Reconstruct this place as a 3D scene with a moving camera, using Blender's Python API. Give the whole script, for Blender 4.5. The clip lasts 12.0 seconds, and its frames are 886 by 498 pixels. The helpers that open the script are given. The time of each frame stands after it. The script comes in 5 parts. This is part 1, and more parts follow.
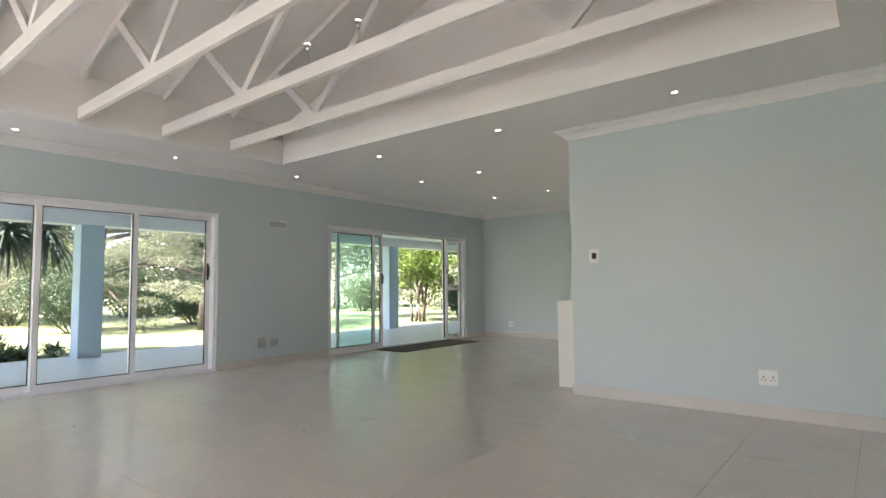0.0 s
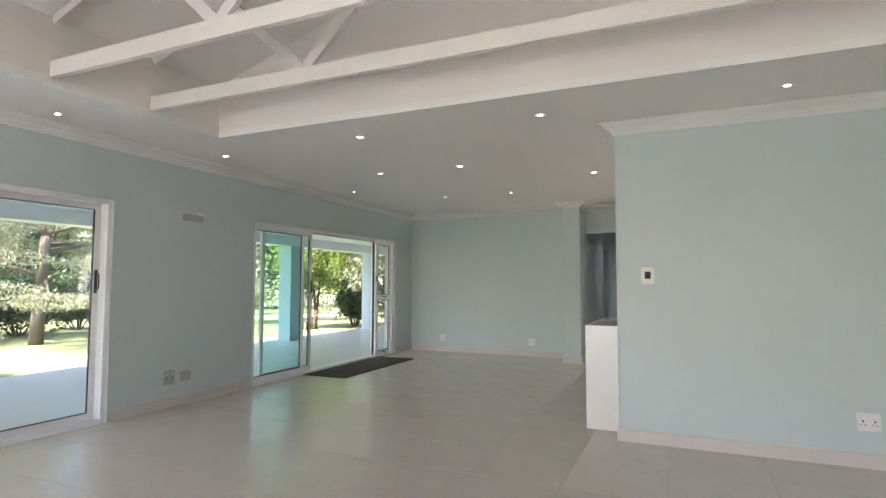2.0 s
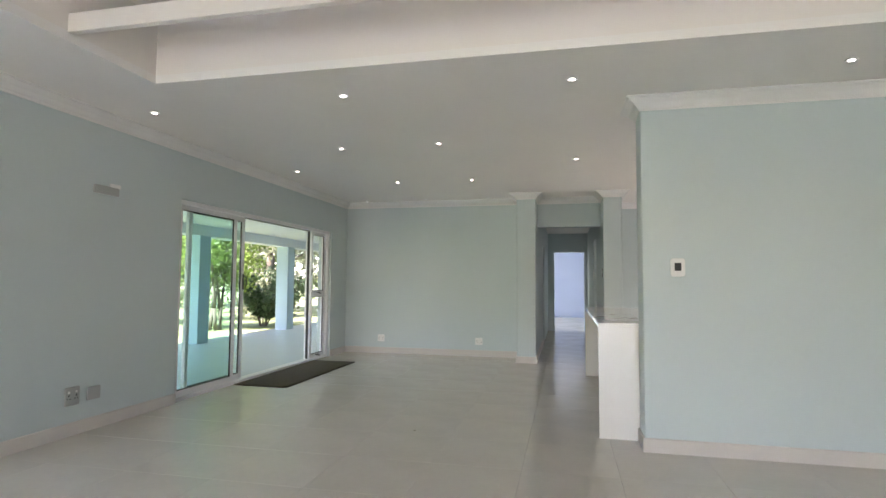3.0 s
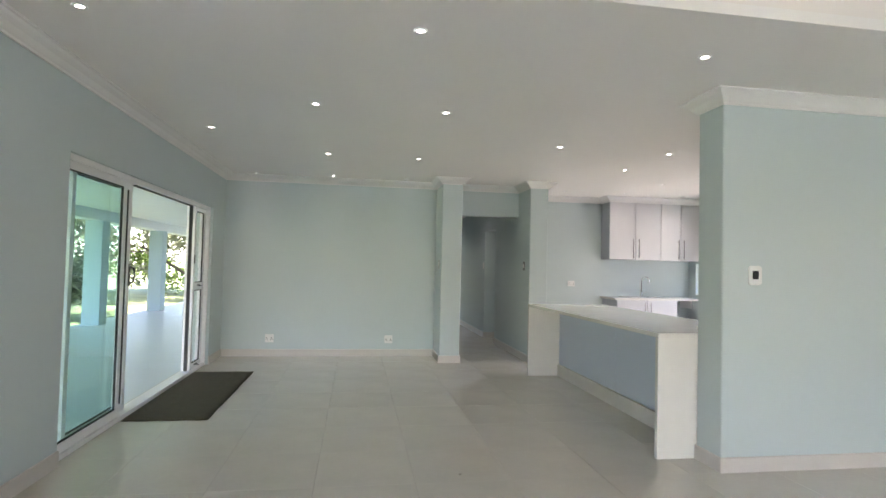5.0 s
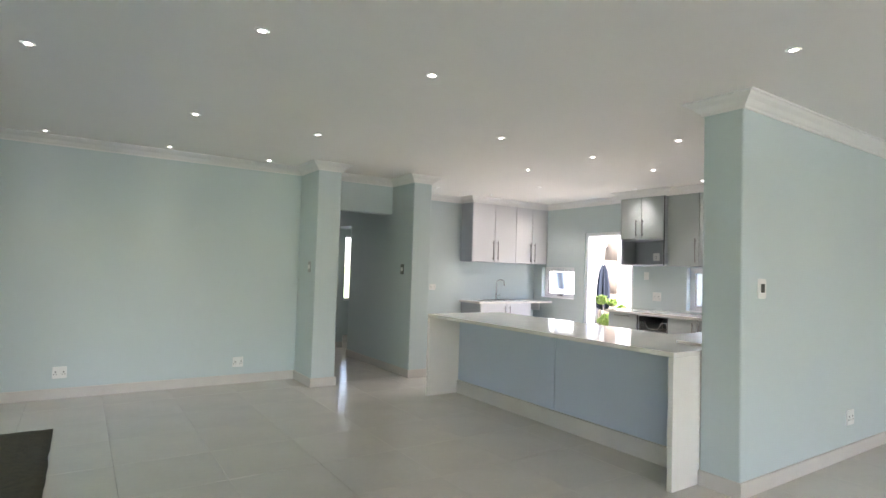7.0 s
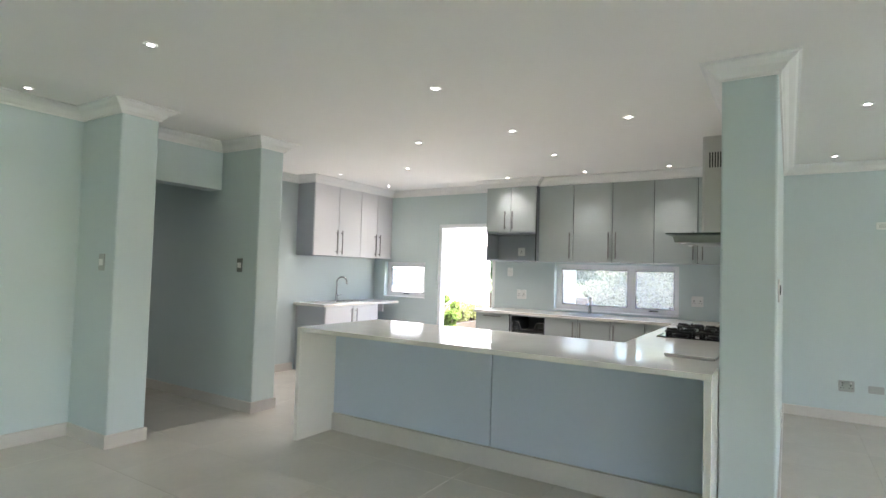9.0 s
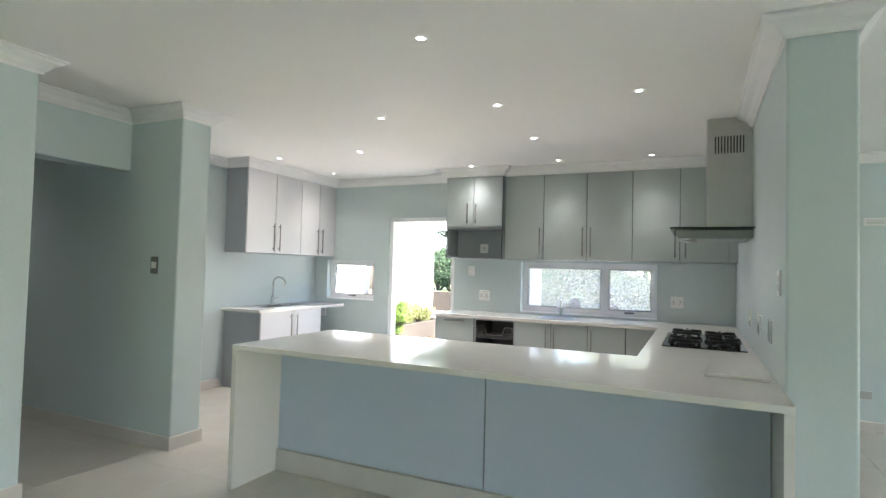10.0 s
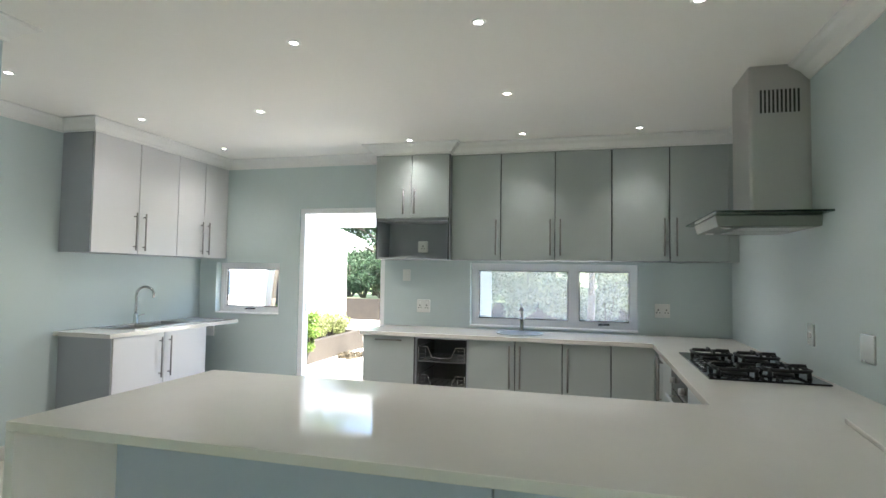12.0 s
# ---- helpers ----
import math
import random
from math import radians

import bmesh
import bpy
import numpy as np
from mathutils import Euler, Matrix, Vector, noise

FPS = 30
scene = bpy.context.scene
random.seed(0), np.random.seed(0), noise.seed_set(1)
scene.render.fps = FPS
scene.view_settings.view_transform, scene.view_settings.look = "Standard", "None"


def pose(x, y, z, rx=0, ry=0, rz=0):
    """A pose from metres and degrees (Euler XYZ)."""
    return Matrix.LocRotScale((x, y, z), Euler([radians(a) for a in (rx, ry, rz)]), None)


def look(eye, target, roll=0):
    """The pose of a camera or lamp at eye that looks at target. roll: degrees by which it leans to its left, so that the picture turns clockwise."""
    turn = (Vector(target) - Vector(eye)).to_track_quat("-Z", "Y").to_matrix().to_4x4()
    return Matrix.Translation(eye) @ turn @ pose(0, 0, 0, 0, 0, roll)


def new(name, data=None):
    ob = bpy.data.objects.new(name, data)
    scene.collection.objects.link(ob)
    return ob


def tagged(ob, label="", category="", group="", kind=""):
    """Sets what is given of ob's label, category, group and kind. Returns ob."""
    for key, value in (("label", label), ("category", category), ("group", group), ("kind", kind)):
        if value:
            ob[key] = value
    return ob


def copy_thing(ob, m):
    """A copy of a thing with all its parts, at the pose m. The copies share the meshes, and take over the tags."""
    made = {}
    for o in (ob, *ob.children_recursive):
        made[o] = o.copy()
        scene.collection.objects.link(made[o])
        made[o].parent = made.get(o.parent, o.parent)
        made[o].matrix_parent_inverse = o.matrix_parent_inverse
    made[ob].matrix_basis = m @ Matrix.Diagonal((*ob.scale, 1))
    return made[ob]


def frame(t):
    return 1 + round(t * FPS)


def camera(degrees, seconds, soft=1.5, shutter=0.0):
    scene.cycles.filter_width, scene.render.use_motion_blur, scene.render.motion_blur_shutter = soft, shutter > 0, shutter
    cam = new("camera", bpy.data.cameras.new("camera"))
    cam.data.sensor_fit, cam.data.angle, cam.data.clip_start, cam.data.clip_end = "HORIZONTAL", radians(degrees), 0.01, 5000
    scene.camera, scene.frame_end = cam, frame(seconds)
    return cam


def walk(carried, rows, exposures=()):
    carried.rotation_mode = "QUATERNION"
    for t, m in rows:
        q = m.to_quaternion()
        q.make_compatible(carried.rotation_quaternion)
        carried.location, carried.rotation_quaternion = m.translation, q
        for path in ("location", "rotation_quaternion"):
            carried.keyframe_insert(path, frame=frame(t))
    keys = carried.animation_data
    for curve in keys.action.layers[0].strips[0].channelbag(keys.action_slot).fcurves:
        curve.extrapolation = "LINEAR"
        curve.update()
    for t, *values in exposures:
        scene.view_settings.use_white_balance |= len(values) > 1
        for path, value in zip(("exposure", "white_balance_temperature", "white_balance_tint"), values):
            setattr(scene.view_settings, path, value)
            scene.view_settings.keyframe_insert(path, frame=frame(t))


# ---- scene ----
cam = camera(78.2, 12.0)
PATH = [
    (0, (1.135, 0.933, 1.103), (-0.114, 2.489, 1.239), -0.6),
    (0.5, (0.683, 0.948, 1.173), (-0.502, 2.553, 1.306), -0.4),
    (1, (0.221, 0.993, 1.227), (-0.838, 2.685, 1.362), -0.2),
    (1.5, (-0.287, 1.11, 1.293), (-1.232, 2.868, 1.422), -0.1),
    (2, (-0.828, 1.252, 1.315), (-1.631, 3.079, 1.442), 0.1),
    (2.5, (-1.375, 1.504, 1.291), (-2.004, 3.398, 1.419), 0.2),
    (3, (-1.925, 1.722, 1.256), (-2.363, 3.669, 1.38), 0.4),
    (5, (-3.918, 2.629, 1.394), (-3.604, 4.603, 1.459), 1.4),
    (5.5, (-4.332, 2.933, 1.422), (-3.798, 4.859, 1.49), 1.6),
    (6, (-4.686, 3.321, 1.452), (-3.986, 5.193, 1.517), 1.6),
    (6.5, (-4.964, 3.746, 1.452), (-4.059, 5.528, 1.523), 1.7),
    (8.5, (-5.088, 5.65, 1.454), (-3.509, 6.877, 1.526), 1.8),
    (9, (-4.897, 6.082, 1.45), (-3.209, 7.154, 1.526), 1.7),
    (9.5, (-4.638, 6.461, 1.466), (-2.885, 7.422, 1.536), 1.6),
    (10, (-4.349, 6.797, 1.469), (-2.538, 7.642, 1.54), 1.5),
    (10.5, (-4.011, 7.07, 1.478), (-2.152, 7.804, 1.548), 1.4),
    (11, (-3.694, 7.319, 1.46), (-1.806, 7.975, 1.539), 1.2),
    (11.5, (-3.407, 7.49, 1.449), (-1.494, 8.067, 1.534), 1.1),
    (12, (-3.103, 7.628, 1.459), (-1.174, 8.149, 1.552), 0.9),
]
EXPOSURES = [(0.0, 2.81, 6700, 24), (3.0, 3.07, 6620, 23), (6.0, 3.24, 6460, 21), (8.5, 3.28, 6350, 18), (10.0, 3.30, 6250, 14), (12.0, 3.01, 6220, 10)]
walk(cam, [(t, look(eye, target, roll)) for t, eye, target, roll in PATH], EXPOSURES)

# ---- sky and sun ----
SUN_EL, SUN_AZ = 52.0, 195.0
world = bpy.data.worlds.new("sky")
scene.world = world
world.use_nodes = True
wn = world.node_tree
sky = wn.nodes.new("ShaderNodeTexSky")
sky.sky_type, sky.sun_disc = "NISHITA", False
sky.sun_elevation, sky.sun_rotation = radians(SUN_EL), radians(SUN_AZ)
wn.nodes["Background"].inputs["Strength"].default_value = 0.15
wn.links.new(sky.outputs["Color"], wn.nodes["Background"].inputs["Color"])
sun = new("sun", bpy.data.lights.new("sun", "SUN"))
sun.data.energy, sun.data.angle, sun.data.color = 5.0, radians(0.6), (1.0, 0.95, 0.87)
sa, se = radians(SUN_AZ), radians(SUN_EL)
sun.matrix_world = look((0, 0, 30), (-math.sin(sa) * math.cos(se), -math.cos(sa) * math.cos(se), 30 - math.sin(se)))


# ---- materials ----
def surface(name, colour, rough=0.5, metal=0.0, var=0.05, scale=3.0, fine=90.0, bump=0.05, coat=0.0, stretch=(1, 1, 1), island=0.0, piece=0.0, thin=0.0):
    """A node material: colour varied at two scales, roughness and fine relief with it; thin lets light through, as leaves do."""
    m = bpy.data.materials.new(name)
    m.use_nodes = True
    n, k = m.node_tree.nodes, m.node_tree.links
    b = n["Principled BSDF"]
    b.inputs["Metallic"].default_value = metal
    b.inputs["Coat Weight"].default_value = coat
    b.inputs["Coat Roughness"].default_value = 0.08
    co = n.new("ShaderNodeTexCoord")
    mp = n.new("ShaderNodeMapping")
    mp.inputs["Scale"].default_value = stretch
    k.new(co.outputs["Object"], mp.inputs["Vector"])
    big, small = n.new("ShaderNodeTexNoise"), n.new("ShaderNodeTexNoise")
    for tex, sc, de in ((big, scale, 4), (small, fine, 3)):
        tex.inputs["Scale"].default_value = sc
        tex.inputs["Detail"].default_value = de
        k.new(mp.outputs["Vector"], tex.inputs["Vector"])
    mix = n.new("ShaderNodeMath")
    mix.operation = "MULTIPLY_ADD"
    k.new(small.outputs["Fac"], mix.inputs[0])
    mix.inputs[1].default_value = 0.35
    k.new(big.outputs["Fac"], mix.inputs[2])
    ramp = n.new("ShaderNodeMapRange")
    k.new(mix.outputs[0], ramp.inputs["Value"])
    ramp.inputs["From Min"].default_value, ramp.inputs["From Max"].default_value = 0.35, 1.0
    ramp.inputs["To Min"].default_value, ramp.inputs["To Max"].default_value = 1 - var, 1 + var
    last = ramp.outputs["Result"]
    for amount, node, out in ((island, "ShaderNodeNewGeometry", "Random Per Island"), (piece, "ShaderNodeObjectInfo", "Random")):
        if amount:
            g = n.new(node)
            r2 = n.new("ShaderNodeMapRange")
            r2.inputs["To Min"].default_value, r2.inputs["To Max"].default_value = 1 - amount, 1 + amount
            k.new(g.outputs[out], r2.inputs["Value"])
            mu = n.new("ShaderNodeMath")
            mu.operation = "MULTIPLY"
            k.new(last, mu.inputs[0]), k.new(r2.outputs["Result"], mu.inputs[1])
            last = mu.outputs[0]
    vm = n.new("ShaderNodeVectorMath")
    vm.operation = "SCALE"
    vm.inputs[0].default_value = colour
    k.new(last, vm.inputs["Scale"])
    k.new(vm.outputs["Vector"], b.inputs["Base Color"])
    rr = n.new("ShaderNodeMapRange")
    rr.inputs["To Min"].default_value, rr.inputs["To Max"].default_value = max(rough - 0.06, 0.02), min(rough + 0.06, 1)
    k.new(big.outputs["Fac"], rr.inputs["Value"])
    k.new(rr.outputs["Result"], b.inputs["Roughness"])
    if bump:
        bp = n.new("ShaderNodeBump")
        bp.inputs["Strength"].default_value, bp.inputs["Distance"].default_value = bump, 0.01
        k.new(small.outputs["Fac"], bp.inputs["Height"])
        k.new(bp.outputs["Normal"], b.inputs["Normal"])
    if thin:
        ts, mx = n.new("ShaderNodeBsdfTranslucent"), n.new("ShaderNodeMixShader")
        mx.inputs["Fac"].default_value = thin
        k.new(vm.outputs["Vector"], ts.inputs["Color"])
        k.new(b.outputs["BSDF"], mx.inputs[1]), k.new(ts.outputs["BSDF"], mx.inputs[2])
        k.new(mx.outputs["Shader"], n["Material Output"].inputs["Surface"])
    return m


def glass(name, tint, rough=0.0):
    """Thin clear glass: light passes straight on, gloss grows towards grazing."""
    m = bpy.data.materials.new(name)
    m.use_nodes = True
    n, k = m.node_tree.nodes, m.node_tree.links
    n.remove(n["Principled BSDF"])
    tr, gl, mx = n.new("ShaderNodeBsdfTransparent"), n.new("ShaderNodeBsdfGlossy"), n.new("ShaderNodeMixShader")
    lw, pw, ad = n.new("ShaderNodeLayerWeight"), n.new("ShaderNodeMath"), n.new("ShaderNodeMath")
    pw.operation, ad.operation, ad.use_clamp = "POWER", "MULTIPLY_ADD", True
    lw.inputs["Blend"].default_value, pw.inputs[1].default_value = 0.5, 5.0
    ad.inputs[1].default_value, ad.inputs[2].default_value = 0.8, 0.03
    k.new(lw.outputs["Facing"], pw.inputs[0]), k.new(pw.outputs[0], ad.inputs[0])
    tr.inputs["Color"].default_value = (*tint, 1)
    gl.inputs["Roughness"].default_value = rough
    k.new(ad.outputs[0], mx.inputs["Fac"])
    k.new(tr.outputs["BSDF"], mx.inputs[1]), k.new(gl.outputs["BSDF"], mx.inputs[2])
    k.new(mx.outputs["Shader"], n["Material Output"].inputs["Surface"])
    return m


def hazed(name, tint, haze):
    """Glass with an uneven pale film that scatters what passes through."""
    m = glass(name, tint)
    n, k = m.node_tree.nodes, m.node_tree.links
    out = n["Material Output"].inputs["Surface"]
    clear = out.links[0].from_socket
    ts, mx, no, mr = n.new("ShaderNodeBsdfTranslucent"), n.new("ShaderNodeMixShader"), n.new("ShaderNodeTexNoise"), n.new("ShaderNodeMapRange")
    ts.inputs["Color"].default_value = (0.85, 0.87, 0.88, 1)
    no.inputs["Scale"].default_value, no.inputs["Detail"].default_value = 9.0, 5.0
    mr.inputs["To Min"].default_value, mr.inputs["To Max"].default_value = haze * 0.4, haze * 1.6
    k.new(no.outputs["Fac"], mr.inputs["Value"]), k.new(mr.outputs["Result"], mx.inputs["Fac"])
    k.new(clear, mx.inputs[1]), k.new(ts.outputs["BSDF"], mx.inputs[2]), k.new(mx.outputs["Shader"], out)
    return m


def glow(name, colour, strength):
    m = bpy.data.materials.new(name)
    m.use_nodes = True
    b = m.node_tree.nodes["Principled BSDF"]
    b.inputs["Base Color"].default_value = (*colour, 1)
    b.inputs["Emission Color"].default_value = (*colour, 1)
    b.inputs["Emission Strength"].default_value = strength
    return m


PAINT = surface("duck_egg_wall_paint", (0.556, 0.630, 0.631), 0.5, var=0.025, scale=1.2, fine=260, bump=0.03)
CEIL = surface("white_ceiling_paint", (0.90, 0.88, 0.84), 0.8, var=0.02, scale=1.0, fine=200, bump=0.03)
VAULT = surface("cream_ceiling_paint", (0.88, 0.84, 0.785), 0.8, var=0.02, scale=1.0, fine=200, bump=0.03)
BEAM = surface("white_timber_paint", (0.85, 0.81, 0.76), 0.5, var=0.03, scale=2.0, fine=60, bump=0.05, stretch=(0.2, 1, 1))
CORNICE = surface("white_plaster", (0.82, 0.81, 0.79), 0.6, var=0.02, scale=4, fine=150, bump=0.02)
TILE = surface("cream_porcelain_tile", (0.655, 0.61, 0.535), 0.19, var=0.06, scale=2.2, fine=24, bump=0.012, piece=0.009)
SKIRT = surface("cream_tile_skirting", (0.62, 0.58, 0.54), 0.35, var=0.05, scale=3, fine=40, bump=0.01)
GROUT = surface("grey_grout", (0.63, 0.587, 0.515), 0.9, var=0.08, scale=5, fine=200, bump=0.1)
ALU = surface("white_powder_coat", (0.86, 0.86, 0.87), 0.4, var=0.02, fine=200, bump=0.01)
SEAL = surface("black_rubber_seal", (0.02, 0.02, 0.022), 0.6, var=0.1)
BLACK = surface("black_plastic", (0.018, 0.018, 0.02), 0.4, var=0.1)
GLASS = glass("clear_glass", (0.98, 0.992, 0.99))
HAZED = hazed("hazed_glass", (0.98, 0.99, 0.99), 0.09)
EDGE_GLASS = glass("dark_green_edge_glass", (0.42, 0.52, 0.47))
GREEN_GLASS = glass("green_tinted_glass", (0.885, 0.978, 0.962))
STEEL_DULL = surface("dull_brushed_steel", (0.27, 0.285, 0.26), 0.42, metal=1.0, var=0.05, fine=160, bump=0.02)
QUARTZ = surface("white_quartz", (0.78, 0.75, 0.70), 0.065, var=0.02, scale=6, fine=300, bump=0.0)
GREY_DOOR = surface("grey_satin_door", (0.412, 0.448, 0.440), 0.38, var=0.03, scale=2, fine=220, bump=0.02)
GREY_SIDE = surface("grey_carcass", (0.37, 0.39, 0.42), 0.42, var=0.03, scale=2, fine=220, bump=0.02)
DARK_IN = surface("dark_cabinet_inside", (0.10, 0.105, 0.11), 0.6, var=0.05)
STEEL = surface("brushed_steel", (0.52, 0.51, 0.49), 0.36, metal=1.0, var=0.05, scale=3, fine=160, bump=0.02, stretch=(1, 1, 0.08))
CHROME = surface("chrome", (0.75, 0.75, 0.75), 0.1, metal=1.0, var=0.02, bump=0.0)
PLASTIC = surface("white_switch_plastic", (0.80, 0.80, 0.78), 0.36, var=0.015, bump=0.0)
GREYPLATE = surface("grey_plate", (0.42, 0.43, 0.42), 0.35, metal=0.4, var=0.03, bump=0.0)
SLOT = surface("dark_slot", (0.03, 0.03, 0.03), 0.7, var=0.1, bump=0.0)
MATT = surface("dark_coir_mat", (0.085, 0.070, 0.042), 0.95, var=0.35, scale=30, fine=400, bump=0.8)
HOBGLASS = surface("black_hob_glass", (0.012, 0.012, 0.014), 0.06, var=0.1, bump=0.0)
IRON = surface("cast_iron", (0.02, 0.02, 0.02), 0.55, var=0.2, fine=300, bump=0.1)
LAMP = glow("lit_lamp", (1.0, 0.95, 0.86), 6.0)
PATIO = surface("pale_patio_tile", (0.56, 0.605, 0.66), 0.35, var=0.05, scale=1.5, fine=30, bump=0.02)
BLUEWALL = surface("blue_grey_outside_paint", (0.38, 0.50, 0.575), 0.7, var=0.04, scale=2, fine=150, bump=0.05)
OUTWHITE = surface("white_outside_wall", (0.80, 0.80, 0.78), 0.8, var=0.03, scale=2, fine=120, bump=0.08)
LAWN = surface("mown_lawn", (0.20, 0.23, 0.10), 0.9, var=0.35, scale=1.5, fine=60, bump=0.6)
# the wide tone variation paints dappled leaf shade into the paving
PAVE = surface("sandy_dappled_paving", (0.60, 0.56, 0.49), 0.9, var=0.5, scale=2.5, fine=50, bump=0.4)
# very dark brown: the shade on the retaining wall is put into this colour
EARTH = surface("darkened_brown_earth", (0.045, 0.036, 0.026), 0.9, var=0.2, scale=4, fine=60, bump=0.3)
BARK = surface("grey_bark", (0.12, 0.10, 0.08), 0.95, var=0.3, scale=6, fine=40, bump=0.7, stretch=(1, 1, 0.25))
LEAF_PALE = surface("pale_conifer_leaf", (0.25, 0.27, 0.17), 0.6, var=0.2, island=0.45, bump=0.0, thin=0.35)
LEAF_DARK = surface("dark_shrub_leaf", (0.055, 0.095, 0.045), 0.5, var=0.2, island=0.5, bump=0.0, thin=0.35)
LEAF_LIME = surface("lime_leaf", (0.16, 0.24, 0.05), 0.5, var=0.2, island=0.45, bump=0.0, thin=0.35)
LEAF_STRAW = surface("pale_yellow_green_leaf", (0.26, 0.28, 0.11), 0.55, var=0.2, island=0.5, bump=0.0, thin=0.35)
SKYBLUE = surface("pale_blue_veranda_paint", (0.73, 0.77, 0.80), 0.7, var=0.03, scale=2, fine=150, bump=0.03)
# dark on purpose: the shade of a deep bowl is put into this colour
BOWL = surface("shaded_bowl_steel", (0.13, 0.125, 0.11), 0.5, metal=0.35, var=0.1, fine=120, bump=0.01)
TAP = surface("shaded_chrome", (0.58, 0.59, 0.58), 0.12, metal=1.0, var=0.03, bump=0.0)
DARKPLATE = surface("dark_grey_switch_plate", (0.17, 0.18, 0.175), 0.35, var=0.05, fine=150, bump=0.01)
SILVER = surface("silver_switch_plate", (0.64, 0.66, 0.64), 0.26, metal=0.5, var=0.05, fine=150, bump=0.01)
PULL = surface("satin_steel_handle", (0.27, 0.26, 0.25), 0.5, metal=1.0, var=0.05, fine=160, bump=0.01)
LEAF_BLADE = surface("blue_green_blade", (0.09, 0.13, 0.10), 0.4, var=0.2, island=0.4, bump=0.0)
ROOF = surface("dark_roof_sheet", (0.10, 0.09, 0.09), 0.6, var=0.1)


# ---- mesh helpers ----
def box(bm, x0, x1, y0, y1, z0, z1, bevel=0.0):
    t = bmesh.new() if bevel else bm
    v = [t.verts.new((x, y, z)) for x in (x0, x1) for y in (y0, y1) for z in (z0, z1)]
    for a, b, c, d in ((0, 1, 3, 2), (4, 6, 7, 5), (0, 4, 5, 1), (2, 3, 7, 6), (0, 2, 6, 4), (1, 5, 7, 3)):
        t.faces.new((v[a], v[b], v[c], v[d]))
    if bevel:
        bmesh.ops.bevel(t, geom=t.edges[:], offset=bevel, segments=2, profile=0.5, affect="EDGES")
        join(bm, t)
    return bm


def join(bm, t):
    """Adds the bmesh t to bm and frees it."""
    t.verts.index_update()
    made = [bm.verts.new(v.co) for v in t.verts]
    for f in t.faces:
        nf = bm.faces.new([made[v.index] for v in f.verts])
        nf.smooth = f.smooth
    t.free()
    return bm


def pier(bm, x0, x1, y0, y1, z0, z1, corners, r=0.014):
    """A plastered wall box whose named upright corners are rounded."""
    t = bmesh.new()
    box(t, x0, x1, y0, y1, z0, z1)
    near = lambda v: any(abs(v.co.x - x) + abs(v.co.y - y) < 1e-4 for x, y in corners)
    pick = [e for e in t.edges if near(e.verts[0]) and near(e.verts[1]) and abs(e.verts[0].co.z - e.verts[1].co.z) > 0.1]
    bmesh.ops.bevel(t, geom=pick, offset=r, segments=4, profile=0.5, affect="EDGES")
    return join(bm, t)


def rod(bm, a, b, r0, r1=None, seg=10, smooth=True):
    """A round bar from a to b."""
    a, b = Vector(a), Vector(b)
    r1 = r0 if r1 is None else r1
    d = (b - a).normalized()
    u = d.orthogonal().normalized()
    w = d.cross(u)
    ring = [[bm.verts.new(p + (u * math.cos(q) + w * math.sin(q)) * r) for q in (2 * math.pi * i / seg for i in range(seg))] for p, r in ((a, r0), (b, r1))]
    for i in range(seg):
        f = bm.faces.new((ring[0][i], ring[0][(i + 1) % seg], ring[1][(i + 1) % seg], ring[1][i]))
        f.smooth = smooth
    bm.faces.new(ring[0][::-1]), bm.faces.new(ring[1])
    return bm


def pipe(bm, pts, r, seg=10):
    """A round tube that follows the points."""
    pts = [Vector(p) for p in pts]
    rings, side = [], None
    for i, p in enumerate(pts):
        d = (pts[min(i + 1, len(pts) - 1)] - pts[max(i - 1, 0)]).normalized()
        side = d.orthogonal().normalized() if side is None else (side - d * side.dot(d)).normalized()
        w = d.cross(side)
        rings.append([bm.verts.new(p + (side * math.cos(q) + w * math.sin(q)) * r) for q in (2 * math.pi * k / seg for k in range(seg))])
    for a, b in zip(rings, rings[1:]):
        for k in range(seg):
            bm.faces.new((a[k], a[(k + 1) % seg], b[(k + 1) % seg], b[k])).smooth = True
    bm.faces.new(rings[0][::-1]), bm.faces.new(rings[-1])
    return bm


def lathe(bm, profile, centre=(0, 0, 0), seg=24):
    """Turns (radius, height) pairs round a vertical axis."""
    c = Vector(centre)
    rings = [[bm.verts.new(c + Vector((r * math.cos(2 * math.pi * i / seg), r * math.sin(2 * math.pi * i / seg), z))) for i in range(seg)] for r, z in profile]
    for a, b in zip(rings, rings[1:]):
        for i in range(seg):
            bm.faces.new((a[i], a[(i + 1) % seg], b[(i + 1) % seg], b[i])).smooth = True
    bm.faces.new(rings[0][::-1]), bm.faces.new(rings[-1])
    return bm


def mesh(name, bm, material):
    bmesh.ops.recalc_face_normals(bm, faces=bm.faces[:])
    me = bpy.data.meshes.new(name)
    bm.to_mesh(me)
    bm.free()
    me.materials.append(material)
    return me


def part(name, bm, material, parent, label=""):
    ob = new(name, mesh(name, bm, material))
    ob.parent = parent
    return tagged(ob, label)


def thing(name, label, category, at=(0, 0, 0), group="", turn=0):
    ob = new(name)
    ob.matrix_world = pose(*at, 0, 0, turn)
    return tagged(ob, label, category, group)


def solid(name, bm, material, label, category="", kind="structure", group=""):
    return tagged(new(name, mesh(name, bm, material)), label, category, group, kind)


def boxes(*rows, bevel=0.0):
    bm = bmesh.new()
    for r in rows:
        box(bm, *r, bevel=bevel)
    return bm


